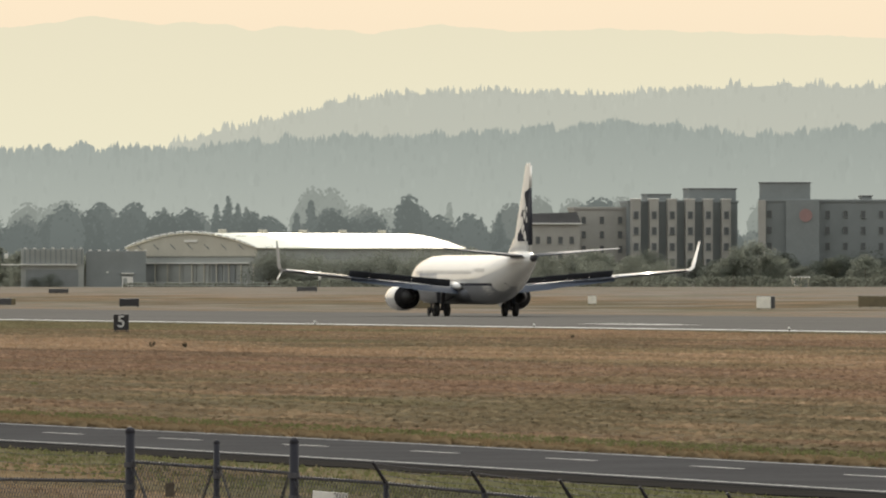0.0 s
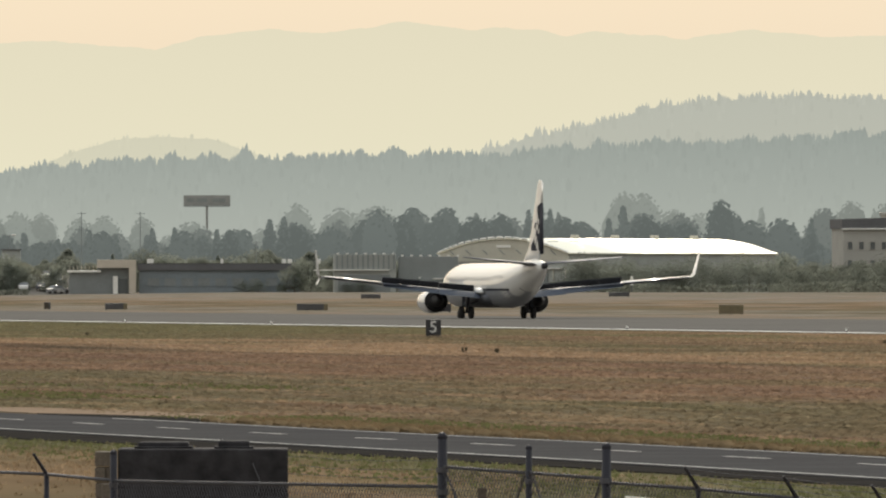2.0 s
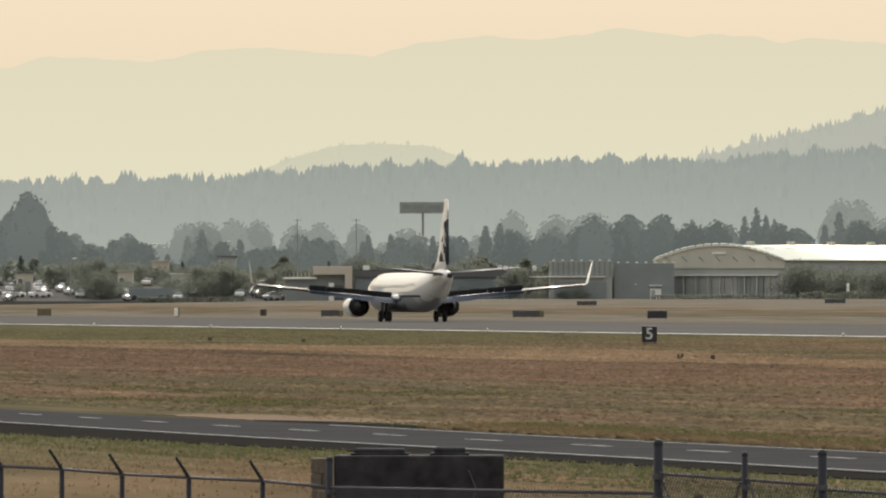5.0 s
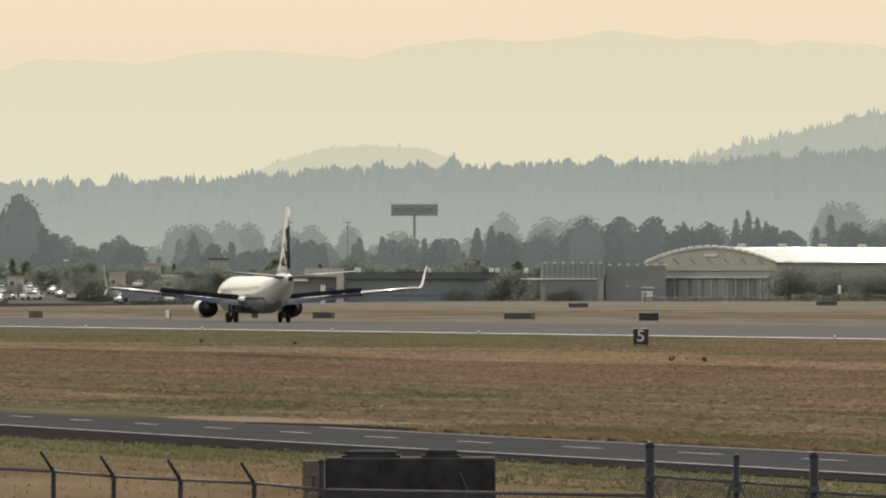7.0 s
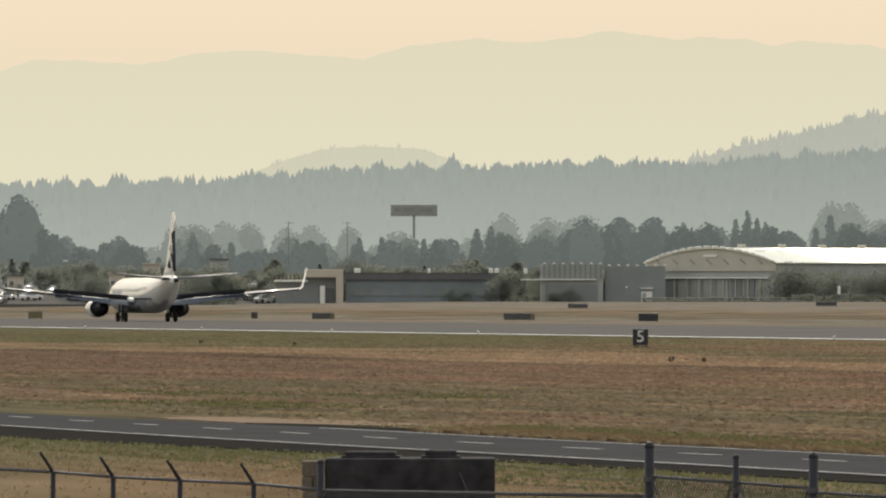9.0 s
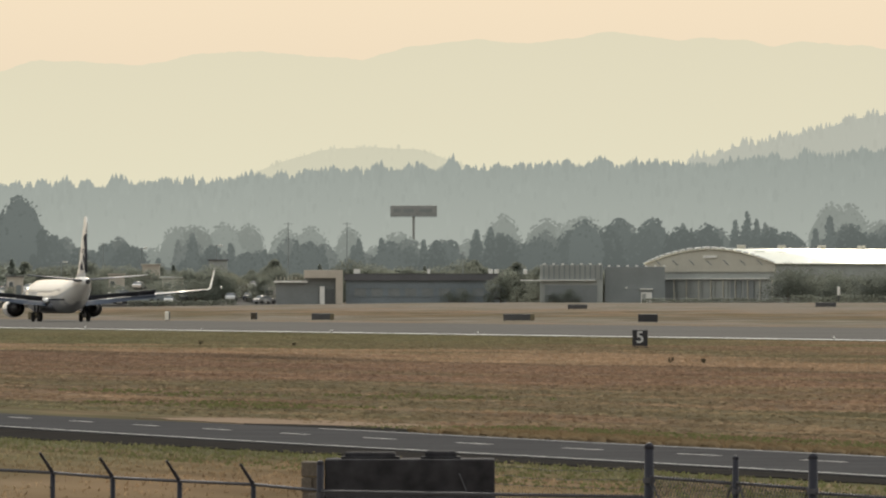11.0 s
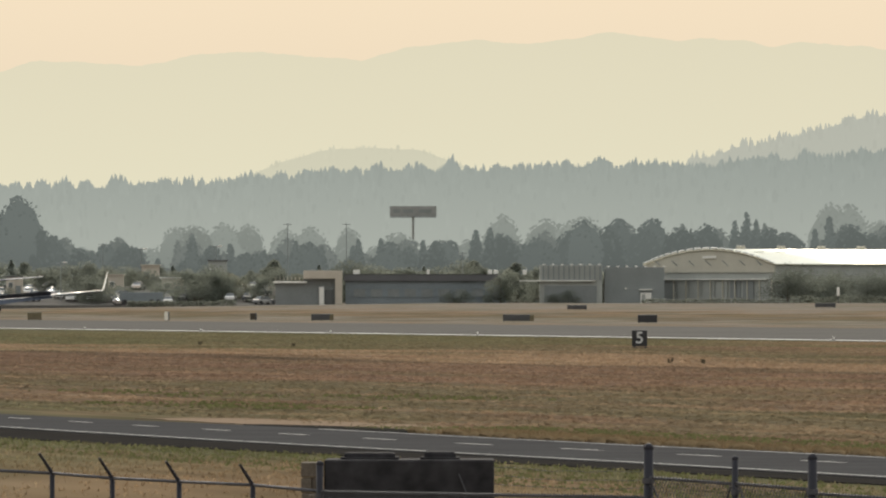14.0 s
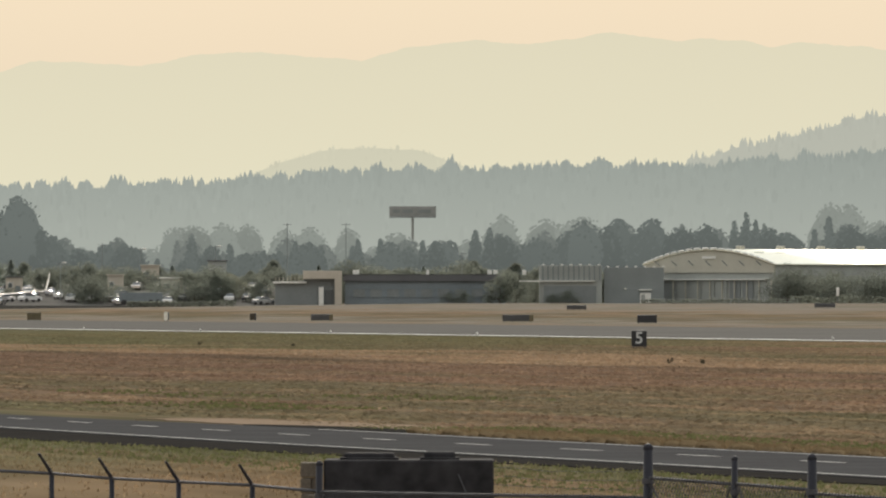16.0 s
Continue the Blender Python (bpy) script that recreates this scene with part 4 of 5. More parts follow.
def wood_tree(rng, verts, faces, u, v, h, kind):
    """One hazy far tree: a lumpy core of rings and a ragged skin of leaf clumps."""
    wide = h * {"fir": 0.21, "oval": 0.23, "round": 0.29}[kind] * rng.uniform(0.85, 1.2)
    sides, levels, base = 10, 11, len(verts)
    phase = rng.uniform(0, 50)

    def radius(k, a):
        if kind == "fir":
            r = (1 - k) ** 0.8 * (0.82 + 0.22 * ((k * 8 + a * 0.3 + phase) % 1.0))
        elif kind == "oval":
            r = max(0.0, 1 - abs(2 * (k - 0.45) / 1.1) ** 2.6) ** 0.6
        else:
            r = max(0.0, 1 - abs(2 * (k - 0.5)) ** 2.4) ** 0.55
        return wide * r * (1 + 0.5 * noise.noise((math.cos(a) * 1.4 + phase, math.sin(a) * 1.4, k * 3.4)))

    for i in range(levels):
        k = i / (levels - 1)
        for q in range(sides):
            a = 6.2832 * q / sides
            r = radius(k, a) * 0.92
            verts.append((u + r * math.cos(a), v + r * math.sin(a), 1.2 + h * k * 0.98))
    for i in range(levels - 1):
        for q in range(sides):
            p = base + i * sides
            faces.append((p + q, p + (q + 1) % sides, p + sides + (q + 1) % sides, p + sides + q))
    for i in range(420):
        k, a = rng.random() ** 0.85, rng.uniform(0, 6.2832)
        r = radius(k, a) * rng.uniform(0.8, 1.03) + rng.uniform(-0.1, 0.22)
        c = Vector((u + r * math.cos(a), v + r * math.sin(a), 1.2 + h * k + rng.uniform(-0.15, 0.2)))
        n = Vector((rng.gauss(0, 1), rng.gauss(0, 1) - 1, rng.gauss(0, 1))).normalized()
        p = n.orthogonal().normalized() * 0.42 * rng.uniform(0.5, 1.3)
        q = n.cross(p).normalized() * 0.38 * rng.uniform(0.5, 1.2)
        j = len(verts)
        verts += [c - p, c + q, c + p, c - q]
        faces.append((j, j + 1, j + 2, j + 3))


def far_woods(seed, label, v0, step, h0, h1, firs, ovals, rounds, low, high, mottle=0.13):
    """The woods far behind the town, past counting: one mass of crowns, with the haze in their glow."""
    rng = random.Random(seed)
    verts, faces = [], []
    u = -150.0
    while u < 290:
        wood_tree(rng, verts, faces, u, v0 + rng.uniform(20, 200), rng.uniform(h0, h1), rng.choice(("fir", "oval", "oval", "round", "round")))
        u += step * rng.uniform(0.6, 1.4)
    for kind, marks in (("fir", firs), ("oval", ovals), ("round", rounds)):
        for u, top in marks:
            wood_tree(rng, verts, faces, u, v0 + rng.uniform(0, 15), top - 1.2, kind)
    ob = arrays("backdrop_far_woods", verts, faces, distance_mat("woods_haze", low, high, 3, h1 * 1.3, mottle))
    ob.matrix_world = TOWN
    tagged(ob, label, "woods", kind="stuff")


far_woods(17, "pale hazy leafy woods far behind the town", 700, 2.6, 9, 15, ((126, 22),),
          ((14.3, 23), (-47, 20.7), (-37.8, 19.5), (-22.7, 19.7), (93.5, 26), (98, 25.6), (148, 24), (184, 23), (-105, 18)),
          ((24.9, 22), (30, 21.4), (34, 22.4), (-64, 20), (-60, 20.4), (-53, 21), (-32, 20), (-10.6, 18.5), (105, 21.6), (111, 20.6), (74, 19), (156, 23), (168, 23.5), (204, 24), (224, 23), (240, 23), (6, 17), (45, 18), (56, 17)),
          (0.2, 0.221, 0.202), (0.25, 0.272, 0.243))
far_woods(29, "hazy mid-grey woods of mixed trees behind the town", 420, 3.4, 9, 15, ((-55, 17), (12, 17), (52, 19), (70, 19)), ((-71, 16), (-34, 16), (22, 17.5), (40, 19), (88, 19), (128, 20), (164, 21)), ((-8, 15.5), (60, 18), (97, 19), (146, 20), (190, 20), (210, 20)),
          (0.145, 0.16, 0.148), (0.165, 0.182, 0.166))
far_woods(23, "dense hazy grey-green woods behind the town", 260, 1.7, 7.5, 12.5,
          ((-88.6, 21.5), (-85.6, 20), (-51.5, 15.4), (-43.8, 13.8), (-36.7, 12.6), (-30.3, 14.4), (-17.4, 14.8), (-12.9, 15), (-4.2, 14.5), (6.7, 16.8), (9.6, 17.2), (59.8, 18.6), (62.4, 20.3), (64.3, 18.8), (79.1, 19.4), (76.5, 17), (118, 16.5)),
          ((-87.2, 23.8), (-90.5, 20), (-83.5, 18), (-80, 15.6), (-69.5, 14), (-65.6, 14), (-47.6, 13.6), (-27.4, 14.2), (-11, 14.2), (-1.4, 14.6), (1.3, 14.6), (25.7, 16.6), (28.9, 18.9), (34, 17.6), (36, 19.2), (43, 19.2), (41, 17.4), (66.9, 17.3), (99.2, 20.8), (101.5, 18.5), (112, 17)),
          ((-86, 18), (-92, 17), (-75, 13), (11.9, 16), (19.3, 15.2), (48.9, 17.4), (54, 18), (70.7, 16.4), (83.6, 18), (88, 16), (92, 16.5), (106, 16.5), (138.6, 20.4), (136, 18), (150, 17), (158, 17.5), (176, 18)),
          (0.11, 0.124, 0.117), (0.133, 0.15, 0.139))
trees()


# ---- far hills ----
def ridge(name, label, v, crest, tree_h, count, low, high, rough=2.0, seed=0, u0=-330, u1=560):
    """A wooded hillside backdrop: crest is a list of (u, z); small trees of many sizes cover the slope and fringe the top."""
    rng = random.Random(seed)
    us = np.arange(u0, u1, 0.7)
    zs = np.interp(us, [p[0] for p in crest], [p[1] for p in crest])
    zs = np.array([z + noise.noise((u * 0.09, seed, 0)) * rough + noise.noise((u * 0.35, seed, 5)) * rough * 0.35 for u, z in zip(us, zs)])
    verts, faces = [], []
    for u, z in zip(us, zs):
        verts += [(u, v, z), (u, v - 60, -2.0)]
    for i in range(len(us) - 1):
        faces.append((2 * i, 2 * i + 1, 2 * i + 3, 2 * i + 2))
    for i in range(count):
        u = rng.uniform(u0, u1 - 1)
        k = 0.0 if i % 3 == 0 else rng.random() ** 2
        z = float(zs[int((u - u0) / 0.7)])
        clump = 0.65 + 0.7 * noise.noise((u * 0.16, seed, 9))
        h = tree_h * rng.uniform(0.3, 1.15) * max(0.25, clump) * (1.25 if rng.random() < 0.05 else 1)
        slim = rng.random() < 0.85
        w = h * (rng.uniform(0.22, 0.36) if slim else rng.uniform(0.34, 0.5))
        zz = z * (1 - k) - 2.0 * k
        j = len(verts)
        rings = ((-0.7, 0.9), (0.15, 1.0), (0.6, 0.62)) if slim else ((-0.7, 0.8), (0.1, 1.0), (0.5, 0.85), (0.75, 0.5))
        for dz, r in rings:
            for q in range(6):
                a = 1.047 * q + rng.uniform(-0.3, 0.3)
                rr = w * r * rng.uniform(0.75, 1.2)
                verts.append((u + rr * math.cos(a), v - 1.5 - 60 * k + rr * math.sin(a), zz + dz * h))
        verts.append((u + rng.uniform(-0.1, 0.1) * h, v - 1.5 - 60 * k, zz + h * (1.15 if slim else 0.85)))
        n = len(rings)
        for t in range(n - 1):
            faces += [(j + 6 * t + q, j + 6 * t + (q + 1) % 6, j + 6 * t + 6 + (q + 1) % 6, j + 6 * t + 6 + q) for q in range(6)]
        faces += [(j + 6 * (n - 1) + q, j + 6 * (n - 1) + (q + 1) % 6, j + 6 * n) for q in range(6)]
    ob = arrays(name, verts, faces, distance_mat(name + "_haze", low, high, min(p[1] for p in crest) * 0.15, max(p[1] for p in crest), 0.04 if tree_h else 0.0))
    ob.matrix_world = TOWN
    tagged(ob, label, "hills", kind="structure")


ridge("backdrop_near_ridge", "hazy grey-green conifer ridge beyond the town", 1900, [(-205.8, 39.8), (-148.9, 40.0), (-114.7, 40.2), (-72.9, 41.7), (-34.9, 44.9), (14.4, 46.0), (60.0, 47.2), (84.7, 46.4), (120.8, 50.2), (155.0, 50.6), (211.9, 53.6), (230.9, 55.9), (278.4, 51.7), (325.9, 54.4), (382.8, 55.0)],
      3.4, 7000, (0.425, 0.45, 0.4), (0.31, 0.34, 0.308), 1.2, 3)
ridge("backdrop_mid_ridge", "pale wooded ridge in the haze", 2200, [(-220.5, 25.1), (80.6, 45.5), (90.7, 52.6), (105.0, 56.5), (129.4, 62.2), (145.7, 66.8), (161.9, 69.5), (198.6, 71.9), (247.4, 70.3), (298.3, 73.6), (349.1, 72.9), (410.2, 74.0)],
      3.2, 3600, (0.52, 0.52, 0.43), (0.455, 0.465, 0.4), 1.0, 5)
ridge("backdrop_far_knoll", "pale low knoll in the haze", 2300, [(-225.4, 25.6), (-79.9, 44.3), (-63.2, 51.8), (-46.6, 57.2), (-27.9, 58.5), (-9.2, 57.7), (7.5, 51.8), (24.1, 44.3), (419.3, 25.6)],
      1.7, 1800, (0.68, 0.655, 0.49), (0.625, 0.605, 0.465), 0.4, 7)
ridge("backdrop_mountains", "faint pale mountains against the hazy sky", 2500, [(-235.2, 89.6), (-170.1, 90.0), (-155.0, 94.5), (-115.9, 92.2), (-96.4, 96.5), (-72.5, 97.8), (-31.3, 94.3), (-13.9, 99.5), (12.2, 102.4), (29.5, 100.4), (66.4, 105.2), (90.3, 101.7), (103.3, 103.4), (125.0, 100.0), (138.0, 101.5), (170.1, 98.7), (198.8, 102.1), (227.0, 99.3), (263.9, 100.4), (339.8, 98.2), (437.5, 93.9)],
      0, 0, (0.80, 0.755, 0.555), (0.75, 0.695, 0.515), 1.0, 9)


# ---- airfield signs and lights ----
def text_mesh(body, size, depth):
    cu = bpy.data.curves.new("legend", "FONT")
    cu.body, cu.size, cu.extrude, cu.align_x, cu.align_y = body, size, depth, "CENTER", "CENTER"
    cu.offset = 0.012
    ob = bpy.data.objects.new("legend", cu)
    me = bpy.data.meshes.new_from_object(ob)
    bpy.data.objects.remove(ob)
    return me


def distance_sign():
    s = thing("distance_sign", "black runway distance sign with a white number 5 in grass", "sign", pose(145, 684, 0, 0, 0, -12))
    panel = part("panel", box((0.86, 0.16, 0.9), (0, 0, 0.55), 0.02), M_SIGN_BLACK, s, "black sign panel")
    me = text_mesh("5", 0.92, 0.01)
    me.materials.append(M_SIGN_WHITE)
    leg = new("numeral", me)
    leg.parent = panel
    leg.matrix_local = pose(0, -0.095, 0.56, 90, 0, 0)
    leg["label"] = "white numeral 5"
    for x in (-0.3, 0.3):
        part("leg", rod((x, 0, 0), (x, 0, 0.12), 0.04), M_GALV, s)
    part("base", box((1.0, 0.5, 0.05), (0, 0, 0.02), 0.01), M_CONCRETE, s)


def board(name, label, w, h, material, x, y, side=None):
    s = thing(name, label, "sign", pose(x, y, ground_z(x), 0, 0, -12), group="airfield guidance boards")
    part("panel", box((w, 0.35, h), (0, 0, h / 2 + 0.12), 0.03), material, s)
    part("rim", box((w + 0.06, 0.2, 0.07), (0, 0.02, h + 0.12), 0.02), M_SIGN_BACK, s)
    n = max(2, int(w / 0.9) + 1)
    for i in range(n):
        part("leg", rod((-w / 2 + 0.15 + (w - 0.3) * i / (n - 1), 0, 0), (-w / 2 + 0.15 + (w - 0.3) * i / (n - 1), 0, 0.15), 0.04), M_GALV, s)
    # On the bright boxes the dark end stands for their shaded side.
    if side:
        part("end_panel", box((min(0.5, w * 0.25), 0.38, h), (w / 2 - 0.06, -0.02, h / 2 + 0.12), 0.03), side, s)
    return s


distance_sign()
BOARDS = [("guidance_board", "dark back of an airfield guidance board", 2.2, 0.85, M_SIGN_BLACK, 291.2, 1369.4, None), ("guidance_board", "long dark guidance board with a faded yellow end", 3.5, 0.75, M_SIGN_BACK, 292.8, 1450.8, M_SIGN_OLIVE),
         ("guidance_board", "low dark guidance board in straw grass", 2.9, 0.6, M_SIGN_BACK, 374.6, 1811.7, None), ("guidance_board", "low dark guidance board beside a marker pole", 3.0, 0.6, M_SIGN_BACK, 399.4, 1755.1, None),
         ("guidance_board", "dark and faded yellow guidance board", 2.6, 0.75, M_SIGN_BACK, 284.6, 1533.8, M_SIGN_OLIVE), ("guidance_board", "faded olive guidance board", 1.8, 0.9, M_SIGN_OLIVE, 255.7, 1579.4, None),
         ("marker_box", "bright marker box, sunlit face and shaded end in colour", 0.6, 1.0, M_SIGN_TAN, 265.6, 1537.2, M_SIGN_BACK), ("marker_box", "grey marker box with a dark end", 0.8, 0.8, M_BLOCK, 283.3, 1574.7, M_SIGN_BACK),
         ("marker_box", "bright marker box, sunlit face and shaded end in colour", 1.6, 1.1, M_SIGN_TAN, 306.4, 1149.9, M_SIGN_BACK), ("guidance_board", "weathered brown guidance board in dry grass", 3.4, 1.0, M_SIGN_OLIVE, 317.9, 1151.9, M_SIGN_BACK),
         ("marker_box", "small tan marker box", 0.9, 0.8, M_SIGN_TAN, 322.2, 1280.1, None), ("guidance_board", "faded brown guidance board", 2.5, 0.9, M_SIGN_OLIVE, 292.9, 1235.8, None)]
for name, label, w, h, m, x, y, side in BOARDS:
    board(name, label, w, h, m, x, y, side)


def edge_light(x, y):
    s = thing("edge_light", "small white runway edge light", "runway light", pose(x, y, 0), group="runway edge lights")
    part("stem", rod((0, 0, 0), (0, 0, 0.18), 0.03), M_GALV, s)
    part("lens", rod((0, 0, 0.16), (0, 0, 0.27), 0.07, 0.05, 10), M_TRIM, s, "pale glass lens")


for i in range(14):
    edge_light(182.6, 620 + i * 60)


# ---- foreground: fence and concrete block ----
FENCE_AT = Vector((25.373, 147.838, 0))       # a point of the fence line, and the way along it
FENCE_WAY = Vector((0.3693, -0.9293, 0))
FENCE_OUT = Vector((-0.9293, -0.3693, 0))


def on_fence(s, z, out=0.0):
    p = FENCE_AT + FENCE_WAY * s + FENCE_OUT * out
    return (p.x, p.y, z)


def wire(points, r=0.006):
    """One thin tube through the points."""
    way = (Vector(points[-1]) - Vector(points[0])).normalized()
    u = way.orthogonal().normalized()
    w = way.cross(u)
    return loft([[Vector(p) + (u * math.cos(k * 1.5708) + w * math.sin(k * 1.5708)) * r for k in range(4)] for p in points])


def fence():
    f = thing("fence", "weathered chain-link fence with angled barb arms and a gate", "fence")
    rng = random.Random(5)
    # line posts with angled arms: place along the line, rail height
    arms = [(-8.6, 0.72), (-7.0, 0.70), (-5.4, 0.68), (-3.8, 0.66), (-2.35, 0.633), (-0.94, 0.589), (0.6, 0.567), (2.27, 0.548), (15.77, 0.555), (17.64, 0.475), (19.28, 0.40), (20.74, 0.345), (22.3, 0.3), (23.9, 0.26)]
    for s, z in arms:
        p = part("post", smooth(rod(on_fence(s, -1.5), on_fence(s, z + 0.02), 0.031, 0.031, 10)), M_POST, f, "round steel post")
        part("arm", rod(on_fence(s, z), on_fence(s, z + 0.245, 0.185), 0.026, 0.018, 6), M_POST, p, "angled barb arm")
    # tall posts with rounded caps
    for s, z, r in ((3.76, 0.81, 0.042), (10.72, 1.07, 0.055), (12.46, 0.965, 0.036), (13.99, 0.99, 0.052)):
        p = part("post", smooth(rod(on_fence(s, -1.5), on_fence(s, z), r, r, 14)), M_POST, f, "tall dark steel post")
        bm = bmesh.new()
        bmesh.ops.create_uvsphere(bm, u_segments=14, v_segments=8, radius=r * 1.06, matrix=Matrix.Translation(on_fence(s, z)))
        part("cap", smooth(bm), M_POST, p, "rounded post cap")
        for dz in (0.37, 0.62):
            part("clamp", rod(on_fence(s, z - dz - 0.03), on_fence(s, z - dz + 0.03), r * 1.3, r * 1.3, 12), M_GALV, p)
    rails = [[(-8.6, 0.72), (-2.35, 0.633), (-0.94, 0.589), (0.6, 0.567), (2.27, 0.548), (3.76, 0.493)], [(3.76, 0.485), (10.72, 0.51)], [(10.72, 0.735), (12.46, 0.685)], [(12.46, 0.69), (13.99, 0.64)],
             [(13.99, 0.6), (15.77, 0.555), (17.64, 0.475), (19.28, 0.40), (20.74, 0.345), (23.9, 0.26)]]
    for line in rails:
        for (s0, z0), (s1, z1) in zip(line, line[1:]):
            part("rail", smooth(rod(on_fence(s0, z0), on_fence(s1, z1), 0.019, 0.019, 8)), M_GALV, f, "galvanised top rail")
        # link mesh hanging under the rail, with its knuckled edge; the old stretch at the far end has lost its own
        if line[0][0] < 0:
            continue
        for (s0, z0), (s1, z1) in zip(line, line[1:]):
            verts, faces = [], []
            n = int((s1 - s0) / 0.06)
            for i in range(n + 1):
                for lean in (-1, 1):
                    sa = s0 + (s1 - s0) * i / n
                    sb = min(s1, max(s0, sa + lean * 0.5))
                    za = z0 + (z1 - z0) * (sa - s0) / (s1 - s0) + 0.03
                    zb = za - abs(sb - sa) * 1.7
                    if abs(sb - sa) < 0.01:
                        continue
                    j = len(verts)
                    t = 0.005
                    verts += [on_fence(sa - t, za, 0.02), on_fence(sa + t, za, 0.02), on_fence(sb + t, zb, 0.02), on_fence(sb - t, zb, 0.02), on_fence(sa, za, 0.026), on_fence(sb, zb, 0.026)]
                    faces += [(j, j + 4, j + 5, j + 3), (j + 4, j + 1, j + 2, j + 5), (j, j + 3, j + 2, j + 1)]
            mesh = arrays("link_mesh", verts, faces, M_GALV, f)
            mesh["label"] = "thin galvanised link mesh"
    # gate braces
    for s0, s1 in ((10.8, 11.5), (12.38, 11.8), (12.54, 13.1), (13.9, 13.4)):
        part("brace", rod(on_fence(s0, 0.66), on_fence(s1, -0.3), 0.012), M_GALV, f, "thin gate brace")
    # barbed strands, a little slack
    for lift, out in ((0.09, 0.06), (0.16, 0.12), (0.23, 0.18)):
        pts = []
        for (s0, z0), (s1, z1) in zip(arms[8:], arms[9:]):
            pts += [on_fence(s0, z0 + lift, out), on_fence((s0 + s1) / 2, (z0 + z1) / 2 + lift - 0.02, out)]
        part("barbed_strand", wire(pts, 0.005), M_GALV, f, "slack barbed strand")
    for z in (0.62, 0.72, 0.82):
        pts = [on_fence(7.5 + 3.22 * k / 8, z - 0.03 * math.sin(math.pi * k / 8) + rng.uniform(-0.012, 0.012)) for k in range(9)]
        part("barbed_strand", wire(pts, 0.004), M_GALV, f, "slack barbed strand")
    plate = part("notice_plate", box((0.4, 0.02, 0.3), (0, 0, 0), 0.004), M_TRIM, f, "white notice plate")
    plate.matrix_local = Matrix.Translation(on_fence(14.75, 0.3, 0.05)) @ pose(0, 0, 0, 0, 4, -30)
    plate = part("notice_plate", box((0.1, 0.02, 0.16), (0, 0, 0), 0.004), M_BLOCK, f, "small grey plate")
    plate.matrix_local = Matrix.Translation(on_fence(11.6, 0.43, 0.05)) @ pose(0, 0, 0, 0, 0, -20)


fence()


def marker_post(s, off, top):
    m = thing("marker_post", "short pale concrete marker post in grass", "marker post")
    p = FENCE_AT + FENCE_WAY * s - FENCE_OUT * off
    part("shaft", box((0.11, 0.11, top + 1.4), (p.x, p.y, (top - 1.4) / 2), 0.015), M_BLOCK, m)


marker_post(1.7, 1.2, 0.42)


def concrete_block():
    b = thing("concrete_block", "stained concrete pit head with two lids behind the fence, darkened for shade", "concrete structure", pose(29.83, 155.15, -1.3, 0, 0, -11.4))
    part("body", box((2.15, 1.5, 2.02), (0.08, 0.75, 1.01), 0.025), M_CONCRETE, b, "stained concrete body darkened for its shaded front")
    rng = random.Random(3)
    for r in range(10):
        z, jog = 0.11 + r * 0.198, rng.uniform(-0.008, 0.008)
        cuts = ((-1.14, 0.285),) if r % 2 else ((-1.215, 0.135), (-1.07, 0.135))
        for x, w in cuts:
            part("brick", box((w, 0.2, 0.183), (x + jog, 0.07, z), 0.012), M_BLOCK, b)
        for k in range(2):
            part("brick", box((0.2, 0.27, 0.183), (-1.175 + jog, 0.32 + 0.29 * k, z), 0.012), M_BLOCK, b)
    for x, w, h in ((-0.42, 0.64, 0.085), (0.47, 0.4, 0.1)):
        lid = part("lid", box((w, 0.7, h), (x, 0.6, 2.02 + h / 2), 0.03), M_CONCRETE, b, "dark concrete lid")
        part("lid_rim", box((w + 0.1, 0.8, 0.03), (x, 0.6, 2.035), 0.01), M_CONCRETE, lid)
    part("bent_rod", wire([(0.74, -0.03, 1.3), (0.8, -0.04, 1.62), (0.71, -0.04, 1.84)], 0.012), M_GALV, b, "thin bent rod")


concrete_block()


# ---- cars and small buildings of the lot ----
def car(m, material, label):
    c = thing("car", label, "car", m, group="cars in the parking lot")
    prof = [(-2.2, 0.35), (-2.2, 0.85), (-1.9, 0.98), (2.0, 0.95), (2.25, 0.7), (2.25, 0.35)]
    bm = prism([(y, z) for y, z in prof], 1.75)
    part("body", bm, material, c)
    bm = loft([[(-1.75, -0.8, 0.96), (-1.75, 0.8, 0.96), (1.05, 0.8, 0.96), (1.05, -0.8, 0.96)], [(-1.2, -0.66, 1.48), (-1.2, 0.66, 1.48), (0.3, 0.66, 1.48), (0.3, -0.66, 1.48)]])
    part("cabin", bm, M_WINDOW, c, "dark glass cabin")
    for name, x, half_l, half_w, z in (("roof", -0.45, 0.85, 0.68, 1.44), ("bonnet", 1.5, 0.72, 0.76, 0.94)):
        R, n = 2.2, 12
        verts = [(x + half_l * (2 * i / n - 1), half_w * (2 * j / n - 1)) for i in range(n + 1) for j in range(n + 1)]
        bm = loft([[(px, py, z - 0.17 + math.sqrt(R * R - (px - x) ** 2 - py * py) - R + 0.17) for px, py in verts[i * (n + 1):(i + 1) * (n + 1)]] for i in range(n + 1)], closed=False, caps=False)
        bmesh.ops.translate(bm, verts=bm.verts, vec=(0, 0, 0.1))
        part(name, smooth(bm), material, c)
    for x in (-1.4, 1.4):
        for y in (-0.8, 0.8):
            part("wheel", rod((x, y - 0.1, 0.33), (x, y + 0.1, 0.33), 0.33, 0.33, 12), M_RUBBER, c)
    return c


